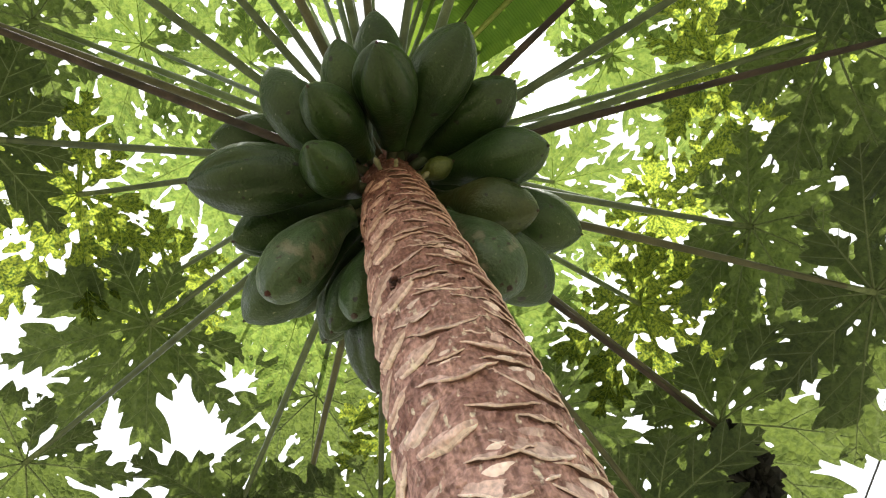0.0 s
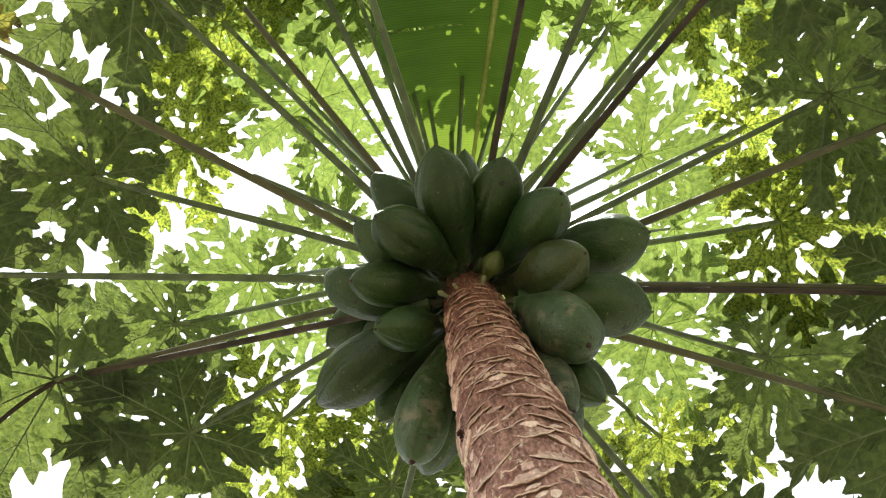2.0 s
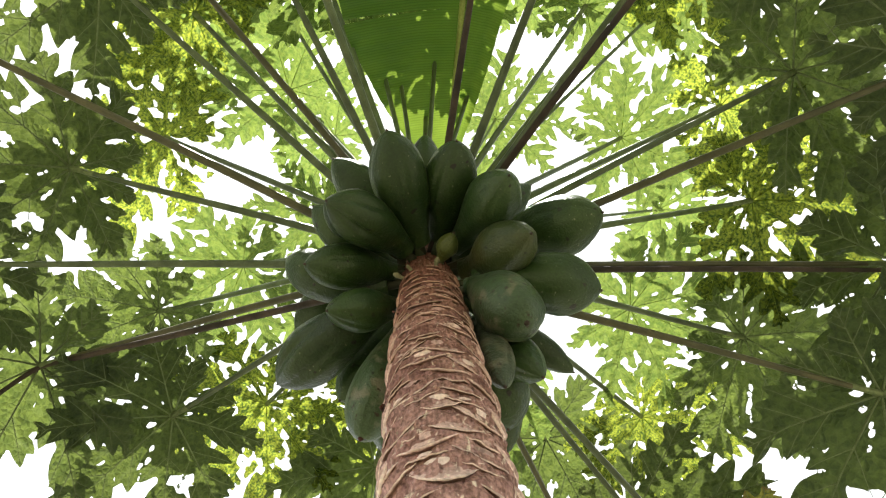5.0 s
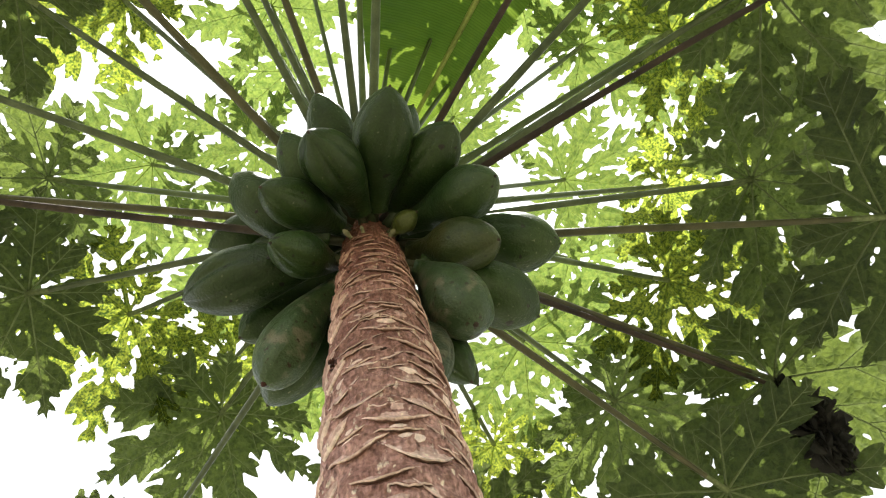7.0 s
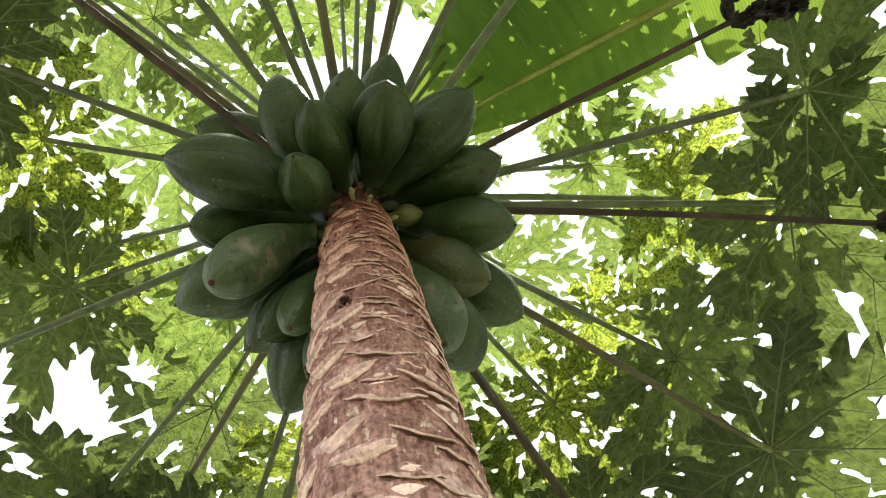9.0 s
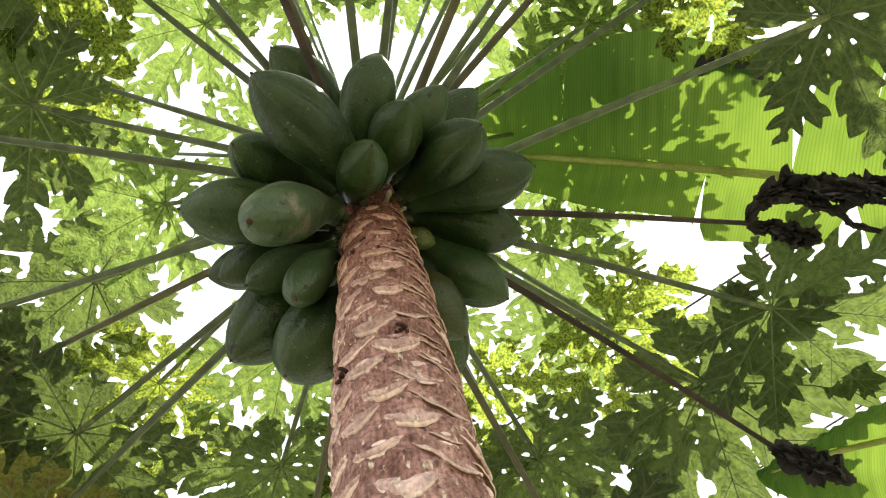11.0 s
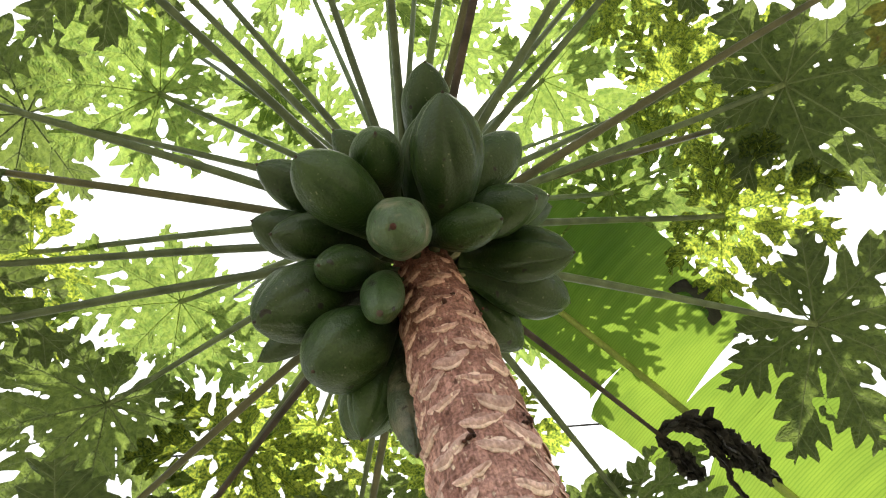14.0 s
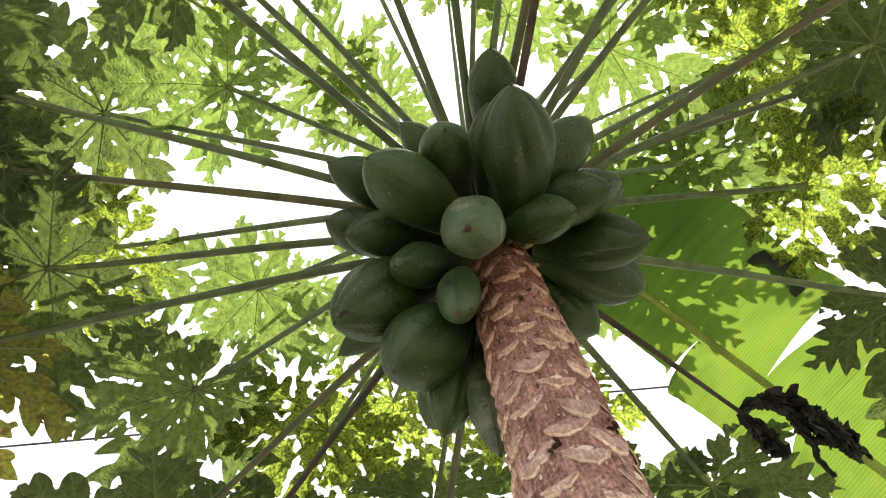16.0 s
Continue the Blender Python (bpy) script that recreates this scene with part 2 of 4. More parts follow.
BARK = bark("papaya_bark", (0.165, 0.078, 0.068), (0.38, 0.226, 0.204), 24.0)
SCAR = bark("leaf_scar_bark", (0.26, 0.158, 0.142), (0.47, 0.330, 0.304), 34.0, 0.18, 0.6)
SCAR_RIM = bark("leaf_scar_rim", (0.44, 0.325, 0.295), (0.62, 0.490, 0.450), 40.0, 0.16, 0.4)
# darker brown behind the scar lips: the shade of the overhang as colour
LIP_SHADE = solid("lip_shade", (0.15, 0.082, 0.064), (0.28, 0.170, 0.138), 0.95, 60, 200, 0.6)
WOUND = solid("dark_wound", (0.03, 0.012, 0.01), (0.10, 0.035, 0.025), 0.9, 60, 200, 0.8)
STEM_GREEN = solid("petiole_green", (0.050, 0.070, 0.032), (0.102, 0.130, 0.066), 0.38, 9, 120, 0.10, (1, 1, 1), 0.22, 0.45, sheen=0.25)
STEM_PALE = solid("petiole_pale_green", (0.055, 0.084, 0.028), (0.105, 0.145, 0.058), 0.38, 9, 120, 0.10, (1, 1, 1), 0.15, 0.45, sheen=0.22)
STEM_RED = solid("petiole_reddish", (0.052, 0.050, 0.022), (0.098, 0.088, 0.044), 0.38, 8, 120, 0.10, (1, 1, 1), 0.22, 0.45, sheen=0.25)
STALK = solid("fruit_stalk", (0.040, 0.042, 0.022), (0.085, 0.085, 0.045), 0.6, 20, 120, 0.3)
STEM_DEAD = solid("petiole_dead", (0.022, 0.015, 0.013), (0.066, 0.043, 0.036), 0.7, 14, 120, 0.4)
STEM_TIP = solid("petiole_tip", (0.115, 0.145, 0.065), (0.21, 0.25, 0.125), 0.5, 30, 120, 0.2)
VEIN = solid("leaf_vein", (0.115, 0.150, 0.065), (0.175, 0.215, 0.105), 0.5, 15, 120, 0.1)
VEIN_YOUNG = leafy("young_leaf_vein", (0.11, 0.17, 0.05), (0.16, 0.22, 0.07), (0.62, 0.72, 0.28), 0.80)
LEAF = leafy("papaya_leaf", (0.041, 0.065, 0.041), (0.070, 0.101, 0.057), (0.106, 0.142, 0.028), 0.46, quilt=(2.5, (0.66, 0.70, 0.70), (1.25, 1.22, 1.15), 0.9), relief=0.5, ribs=(0.55, 0.22, (0.11, 0.135, 0.065), (0.16, 0.20, 0.07)))
LEAF_YOUNG = leafy("young_papaya_leaf", (0.060, 0.12, 0.028), (0.090, 0.16, 0.038), (0.174, 0.238, 0.048), 0.50, quilt=(2.5, (0.60, 0.70, 0.64), (1.24, 1.18, 1.1), 0.9), relief=0.35, ribs=(0.55, 0.22, (0.14, 0.19, 0.07), (0.25, 0.325, 0.09)))
LEAF_MOTTLED = leafy("mottled_papaya_leaf", (0.040, 0.072, 0.026), (0.080, 0.118, 0.038), (0.215, 0.288, 0.054), 0.56, quilt=(5.5, (0.26, 0.36, 0.38), (1.75, 1.48, 0.9), 1.0), relief=0.9)
LEAF_OLD = leafy("yellowing_papaya_leaf", (0.09, 0.12, 0.03), (0.18, 0.155, 0.04), (0.29, 0.275, 0.050), 0.45, dots=((0.12, 0.06, 0.03), 11.0, 0.57))
RIB = solid("banana_midrib", (0.20, 0.24, 0.06), (0.34, 0.38, 0.11), 0.5, 9, 120, 0.2)
BANANA = banana_skin("banana_leaf", (0.050, 0.180, 0.030), (0.134, 0.190, 0.027), 0.55, 0.40)
# glossy leaf: the bluish sky reflection is put into its face colour
SKY_PALE = banana_skin("sky_pale_banana_leaf", (0.165, 0.235, 0.215), (0.06, 0.10, 0.05), 0.12, 0.22)
DRY = solid("dead_leaf", (0.006, 0.0055, 0.006), (0.026, 0.022, 0.022), 0.65, 18, 110, 0.6)
SKIN = fruit_skin("papaya_skin", (0.0160, 0.037, 0.0095), (0.034, 0.062, 0.0165))
SKIN_LIGHT = fruit_skin("papaya_skin_light", (0.032, 0.066, 0.024), (0.060, 0.100, 0.037))
SKIN_WARM = fruit_skin("papaya_skin_turning", (0.036, 0.054, 0.019), (0.060, 0.078, 0.028), 0.0, (0.090, 0.074, 0.028))
SKIN_SCAR = fruit_skin("papaya_skin_scabbed", (0.032, 0.062, 0.028), (0.062, 0.095, 0.046), 0.3)
SKIN_SCAB = fruit_skin("papaya_skin_crusted", (0.040, 0.058, 0.033), (0.078, 0.094, 0.060), 0.6)
SKIN_YELLOW = fruit_skin("papaya_skin_yellowish", (0.062, 0.080, 0.020), (0.11, 0.122, 0.034))
BUD = solid("flower_bud", (0.16, 0.15, 0.08), (0.36, 0.32, 0.20), 0.6, 60, 200, 0.2)
GROUND = solid("garden_soil", (0.084, 0.087, 0.045), (0.188, 0.172, 0.108), 0.95, 1.2, 30, 0.6)
CABLE = solid("cable_rubber", (0.02, 0.02, 0.022), (0.035, 0.035, 0.04), 0.5, 10, 80, 0.1)


# ---- mesh helpers ----
def mesh_of(name, verts, faces, material, smooth=True, uvs=None):
    me = bpy.data.meshes.new(name)
    me.from_pydata([tuple(v) for v in verts], [], faces)
    me.materials.append(material)
    if uvs:
        layer = me.uv_layers.new(name="blade")
        for loop in me.loops:
            layer.data[loop.index].uv = uvs[loop.vertex_index]
    if smooth:
        me.polygons.foreach_set("use_smooth", [True] * len(me.polygons))
    me.update()
    return me


def part(name, me, parent, label="", matrix=None):
    ob = new(name, me)
    ob.parent = parent
    if matrix is not None:
        ob.matrix_basis = matrix
    return tagged(ob, label)


def tube(points, radii, sides=8, squash=1.0):
    """Vertices and faces of a closed tube along points."""
    pts = [Vector(p) for p in points]
    verts, faces = [], []
    side = None
    for i, p in enumerate(pts):
        way = (pts[min(i + 1, len(pts) - 1)] - pts[max(i - 1, 0)]).normalized()
        if side is None:
            side = way.cross(Vector((0.13, 0.21, 0.97))).normalized()
        side = (side - way * side.dot(way)).normalized()
        up = side.cross(way)
        for k in range(sides):
            a = 2 * math.pi * k / sides
            verts.append(p + radii[i] * (math.cos(a) * side + squash * math.sin(a) * up))
    for i in range(len(pts) - 1):
        for k in range(sides):
            a, b = i * sides + k, i * sides + (k + 1) % sides
            faces.append((a, b, b + sides, a + sides))
    faces.append(tuple(range(sides - 1, -1, -1)))
    faces.append(tuple(range(len(verts) - sides, len(verts))))
    return verts, faces


def join(*pieces):
    verts, faces = [], []
    for v, f in pieces:
        k = len(verts)
        verts += list(v)
        faces += [tuple(i + k for i in q) for q in f]
    return verts, faces


def bezier(a, b, c, d, n):
    out = []
    for i in range(n + 1):
        t = i / n
        out.append(a * (1 - t) ** 3 + b * 3 * t * (1 - t) ** 2 + c * 3 * t * t * (1 - t) + d * t ** 3)
    return out


# ---- ground ----
def build_ground():
    n, size = 60, 900.0
    verts, faces = [], []
    for i in range(n + 1):
        for j in range(n + 1):
            u, v = (2 * i / n - 1), (2 * j / n - 1)
            x, y = size * u ** 3 + 2 * u, size * v ** 3 + 2 * v
            r = math.hypot(x, y)
            verts.append((x, y, 0.05 * noise.noise((x * 0.7, y * 0.7, 0)) * min(1, r / 1.0) - 0.01))
    for i in range(n):
        for j in range(n):
            a = i * (n + 1) + j
            faces.append((a, a + n + 1, a + n + 2, a + 1))
    tagged(new("ground", mesh_of("ground", verts, faces, GROUND)), "dark garden soil and worn grass under the papaya tree", "ground", kind="structure")


build_ground()


# ---- papaya tree ----
CROWN = 3.0


def trunk_radius(z):
    s = (CROWN - z) / 0.55
    if s < 0:
        return max(0.025, 0.0605 - 0.055 * (z - CROWN))
    s = min(s, 1.65)
    r = 0.55 * (0.1097 + 0.0447 * s - 0.0136 * s * s)
    return r + 0.006 * max(0, (CROWN - z) / 0.55 - 1.65)


papaya_tree = tagged(new("papaya_tree"), "tall papaya tree laden with dark green unripe fruit", "tree")


def build_trunk():
    rows, cols = 700, 120
    verts, faces = [], []
    for i in range(rows + 1):
        z = -0.05 + 3.65 * (i / rows)
        r0 = trunk_radius(z) * (1 + 0.5 * math.exp(-max(z, 0) * 9))
        for k in range(cols):
            a = 2 * math.pi * k / cols
            c, s = math.cos(a), math.sin(a)
            ring = (1 - abs(noise.noise((c * 1.6, s * 1.6, z * 34)))) ** 7 * 0.0055
            lump = noise.noise((c * 2.2, s * 2.2, z * 9 + 5)) * 0.003
            grain = noise.noise((c * 14, s * 14, z * 60)) * 0.0016
            r = r0 + ring + lump + grain
            verts.append((r * c, r * s, z))
    for i in range(rows):
        for k in range(cols):
            a, b = i * cols + k, i * cols + (k + 1) % cols
            faces.append((a, b, b + cols, a + cols))
    faces.append(tuple(range(len(verts) - cols, len(verts))))
    return part("trunk", mesh_of("trunk", verts, faces, BARK), papaya_tree, "pinkish brown trunk covered with pale leaf scars")


trunk = build_trunk()


def papaya(tip, top, width, material=None, label="", neck=0.35, blunt=0.0, seed=0, folds=0.0):
    """One fruit: a five-ridged ovoid from its stalk end to its tip, on a short stalk that springs from the trunk."""
    rnd = random.Random(seed)
    material = material or SKIN
    tip, top = Vector(tip), Vector(top)
    # the axis: from the trunk through the shoulder to the tip
    az = math.atan2(top.y, top.x)
    foot_z = top.z + 0.22 * max(0.0, math.hypot(top.x, top.y) - 0.06)
    r = trunk_radius(foot_z) + 0.012
    foot = Vector((r * math.cos(az), r * math.sin(az), foot_z))
    start = foot.lerp(top, 0.25)
    way = tip - top
    m = Matrix.Translation(start) @ way.to_track_quat("Z", "Y").to_matrix().to_4x4() @ pose(0, 0, 0, 0, 0, rnd.uniform(0, 72))
    inv = m.inverted()
    rows, cols = 44, 120
    bend = rnd.uniform(-0.03, 0.03) * way.length
    axis = bezier(start, start.lerp(top, 0.9), top + way * 0.25, tip, rows)
    axis = [inv @ p + Vector((bend * math.sin(math.pi * i / rows), 0, 0)) for i, p in enumerate(axis)]
    run = [0.0]
    for p, q in zip(axis, axis[1:]):
        run.append(run[-1] + (q - p).length)
    peak = 1 - (0.47 - 0.05 * blunt) * way.length / run[-1]
    creases = []
    for k in range(5):
        deep = max(folds * rnd.uniform(0.7, 1.2), rnd.choice((0.05, 0.12, 0.35))) * (1 - 0.6 * blunt)
        creases.append((2 * math.pi * k / 5 + rnd.uniform(-0.28, 0.28), deep, rnd.uniform(0.10, 0.20) * (1 + 0.4 * folds), rnd.uniform(0.25, 0.6) * (1 - 0.4 * folds)))
    side = None
    verts, faces = [], []
    for i in range(rows + 1):
        e = 0.5 - 0.5 * math.cos(math.pi * i / rows)
        e = 0.5 * e + 0.5 * i / rows
        e = 1 - (1 - e) ** 1.25
        k = next((j for j in range(rows) if run[j + 1] >= e * run[-1]), rows - 1)
        c = axis[k].lerp(axis[k + 1], (e * run[-1] - run[k]) / (run[k + 1] - run[k]))
        ahead = (axis[min(k + 2, rows)] - axis[max(k - 1, 0)]).normalized()
        side = ahead.orthogonal().normalized() if side is None else (side - ahead * side.dot(ahead)).normalized()
        up = ahead.cross(side)
        u = e
        if u < peak:
            x = u / peak
            prof = 0.42 + 0.58 * (0.5 - 0.5 * math.cos(math.pi * x)) ** (0.72 + 0.35 * neck)
        else:
            x = (u - peak) / (1 - peak)
            prof = max(0.0, 1 - x ** (1.9 + 0.6 * blunt)) ** (0.68 - 0.20 * blunt)
            prof += 0.04 * (1 - blunt) * math.exp(-((1 - x) / 0.05) ** 2) * (x < 1)
        w = 0.5 * width * prof
        for k in range(cols):
            th = 2 * math.pi * k / cols
            f = 1 + 0.05 * noise.noise((math.cos(th) * 1.2 + seed, math.sin(th) * 1.2, u * 2.5))
            f += 0.016 * noise.noise((math.cos(th) * 4 + seed, math.sin(th) * 4, u * 6)) + 0.006 * noise.noise((math.cos(th) * 11 + seed, math.sin(th) * 11, u * 9))
            f += 0.016 * math.cos(5 * th + seed) * min(1.0, u * 1.6)
            for at, deep, narrow, start_u in creases:
                d = (th - at - 0.15 * math.sin(3 * u + seed) + math.pi) % (2 * math.pi) - math.pi
                grow = min(1.0, max(0.0, (u - start_u) / 0.35))
                f -= deep * grow * (0.13 * (1 + 0.5 * folds) * math.exp(-(d / narrow) ** 2) + 0.028 * math.exp(-(d / 0.45) ** 2))
            rr = max(w * f, 0.0015)
            verts.append(c + side * (rr * math.cos(th)) + up * (rr * math.sin(th)))
    for i in range(rows):
        for k in range(cols):
            p, b = i * cols + k, i * cols + (k + 1) % cols
            faces.append((p, b, b + cols, p + cols))
    faces.append(tuple(range(cols - 1, -1, -1)))
    faces.append(tuple(range(len(verts) - cols, len(verts))))
    ob = part("papaya", mesh_of("papaya", verts, faces, material), papaya_tree, label, m)
    inner = Vector((math.cos(az), math.sin(az), 0)) * (trunk_radius(foot_z) * 0.7) + Vector((0, 0, foot_z + 0.006))
    v, f = tube([inv @ inner, inv @ foot, inv @ start.lerp(top, 0.2)], [0.014, 0.011, 0.010], 8)
    part("stalk", mesh_of("stalk", v, f, STALK), ob)
    end = axis[-1]
    length = end.z
    v, f = tube([(end.x, end.y, length - 0.004), (end.x + 0.001, end.y, length + 0.001), (end.x + 0.001, end.y + 0.001, length + 0.004)], [0.0042, 0.0032, 0.0015], 7)
    if blunt > 0.5:
        v = [Vector((end.x + (p[0] - end.x) * 1.7, end.y + (p[1] - end.y) * 1.7, p[2])) for p in v]
    part("blossom_end", mesh_of("blossom_end", v, f, WOUND if 0.65 < blunt < 0.8 else STEM_DEAD), ob)
    return ob


GREEN = "dark green unripe papaya"
papaya((0.092, -0.334, 3.225), (0.030, -0.103, 3.200), 0.116, seed=1, label=GREEN)
papaya((-0.003, -0.314, 3.087), (-0.036, -0.118, 3.069), 0.104, seed=2, label=GREEN)
papaya((0.061, -0.298, 2.926), (0.049, -0.126, 3.044), 0.124, seed=3, folds=0.8, label=GREEN)
papaya((0.242, -0.269, 3.034), (0.106, -0.107, 3.064), 0.134, seed=4, folds=0.4, label=GREEN)
papaya((0.308, -0.128, 3.037), (0.140, -0.045, 3.110), 0.126, seed=5, folds=0.35, label=GREEN)
papaya((0.316, -0.009, 2.930), (0.167, 0.025, 3.077), 0.122, SKIN_LIGHT, seed=6, label="slightly lighter green unripe papaya")
papaya((0.248, 0.081, 2.853), (0.100, 0.080, 3.030), 0.122, SKIN_WARM, neck=1.6, seed=7, label="papaya turning yellowish brown")
papaya((0.360, 0.233, 3.011), (0.200, 0.145, 3.126), 0.146, seed=8, folds=0.3, label=GREEN)
papaya((0.130, 0.115, 2.655), (0.098, 0.075, 2.885), 0.127, SKIN_SCAR, blunt=0.85, seed=9, label="blunt dull green papaya with scabbed end")
papaya((0.227, 0.286, 2.876), (0.143, 0.135, 2.940), 0.137, seed=10, label=GREEN)
papaya((-0.152, -0.300, 3.115), (-0.120, -0.138, 3.030), 0.113, seed=11, label=GREEN)
papaya((-0.082, -0.264, 2.931), (-0.039, -0.103, 3.060), 0.107, seed=12, folds=0.35, label=GREEN)
papaya((-0.348, -0.181, 3.240), (-0.160, -0.120, 3.290), 0.114, seed=13, label=GREEN)
papaya((-0.352, -0.170, 2.928), (-0.128, -0.098, 2.945), 0.142, seed=14, folds=0.65, label="large ridged dark green papaya")
papaya((-0.114, -0.178, 2.842), (-0.078, -0.042, 2.994), 0.096, seed=15, label="small green papaya against the trunk")
papaya((-0.326, -0.028, 2.955), (-0.190, 0.015, 3.090), 0.108, seed=16, label=GREEN)
papaya((-0.248, -0.002, 2.695), (-0.128, -0.002, 2.930), 0.111, SKIN_SCAR, blunt=0.7, seed=17, label="hanging green papaya with pale blunt end")
papaya((-0.358, 0.116, 2.904), (-0.165, 0.052, 2.974), 0.132, seed=18, folds=0.3, label=GREEN)
papaya((-0.128, 0.076, 2.669), (-0.079, 0.067, 2.878), 0.078, SKIN_LIGHT, blunt=0.6, seed=19, label="small pale-ended papaya against the trunk")
papaya((-0.252, 0.265, 3.000), (-0.100, 0.170, 3.060), 0.100, seed=20, label=GREEN)
papaya((-0.232, 0.232, 2.940), (-0.110, 0.110, 3.030), 0.100, seed=21, label=GREEN)
papaya((-0.154, 0.293, 2.776), (-0.070, 0.150, 2.970), 0.152, seed=22, folds=0.4, label="large dark green papaya")
papaya((-0.072, 0.221, 2.680), (0.010, 0.108, 2.862), 0.150, blunt=0.4, seed=23, label="large hanging dark green papaya")
papaya((0.048, 0.103, 2.525), (0.045, 0.100, 2.790), 0.066, SKIN_SCAB, folds=0.4, seed=24, label="green papaya with brown scab streaks")
papaya((0.021, 0.391, 2.965), (0.010, 0.180, 3.040), 0.075, seed=26, label=GREEN)
papaya((0.064, 0.196, 2.639), (0.026, 0.112, 2.839), 0.092, seed=27, folds=0.5, label=GREEN)
papaya((-0.324, 0.225, 3.105), (-0.140, 0.105, 3.125), 0.105, seed=28, label=GREEN)
papaya((-0.193, 0.152, 2.800), (-0.080, 0.090, 2.940), 0.090, seed=29, label="small green papaya")
papaya((-0.302, 0.062, 3.202), (-0.100, -0.010, 3.190), 0.094, seed=30, label=GREEN)
papaya((-0.258, -0.132, 3.190), (-0.090, -0.040, 3.140), 0.090, seed=31, label=GREEN)
papaya((0.263, -0.172, 3.300), (0.080, -0.055, 3.230), 0.100, seed=32, label=GREEN)
papaya((0.309, 0.119, 3.250), (0.095, 0.040, 3.210), 0.100, seed=33, label=GREEN)
papaya((0.136, -0.022, 3.006), (0.062, -0.010, 3.014), 0.050, SKIN_YELLOW, seed=34, label="tiny round yellowish papaya by the trunk")
# two added fruits that block the sky in gaps beside the trunk
papaya((0.195, 0.085, 3.125), (0.062, 0.028, 3.100), 0.078, seed=35, label="small green papaya")
papaya((-0.175, 0.060, 3.125), (-0.060, 0.020, 3.100), 0.078, seed=36, label="small green papaya")


# ---- leaves ----
LOBES = ((0, 1.0), (39, 0.99), (-39, 0.97), (78, 0.90), (-78, 0.91), (117, 0.76), (-117, 0.75), (154, 0.50), (-154, 0.52))
SIDES = ((0.36, 0.370, 0.052), (0.56, 0.330, 0.050), (0.74, 0.220, 0.036), (0.88, 0.100, 0.018))


def lobe_veins(rnd, lobes):
    """The branching veins of a blade, lobe by lobe: (start, end, half width of the flesh round it, rank)."""
    out = []
    for a, ln in lobes:
        ax = np.array((math.cos(a), math.sin(a)))
        ay = np.array((-ax[1], ax[0]))
        veins = [(ax * 0, ax * ln, 0.058 * ln + 0.012, 0)]
        for sign in (1, -1):
            wide = rnd.uniform(0.86, 1.14)
            for s, reach, w in SIDES:
                s += rnd.uniform(-0.04, 0.04)
                turn = radians(rnd.uniform(34, 48)) * sign
                reach *= ln * wide * rnd.uniform(0.82, 1.15)
                p = ax * s * ln
                way = ax * math.cos(turn) + ay * math.sin(turn)
                veins.append((p, p + way * reach, w * (0.35 + 0.65 * ln) * rnd.uniform(0.85, 1.2), 1))
                if reach > 0.25 and rnd.random() < 0.8:
                    t2 = turn + rnd.choice((1, 1, -1)) * sign * radians(rnd.uniform(30, 46))
                    q = p + way * reach * rnd.uniform(0.38, 0.52)
                    w2 = ax * math.cos(t2) + ay * math.sin(t2)
                    veins.append((q, q + w2 * reach * rnd.uniform(0.42, 0.58), 0.034 * (0.4 + 0.6 * ln), 2))
        out.append(veins)
    return out


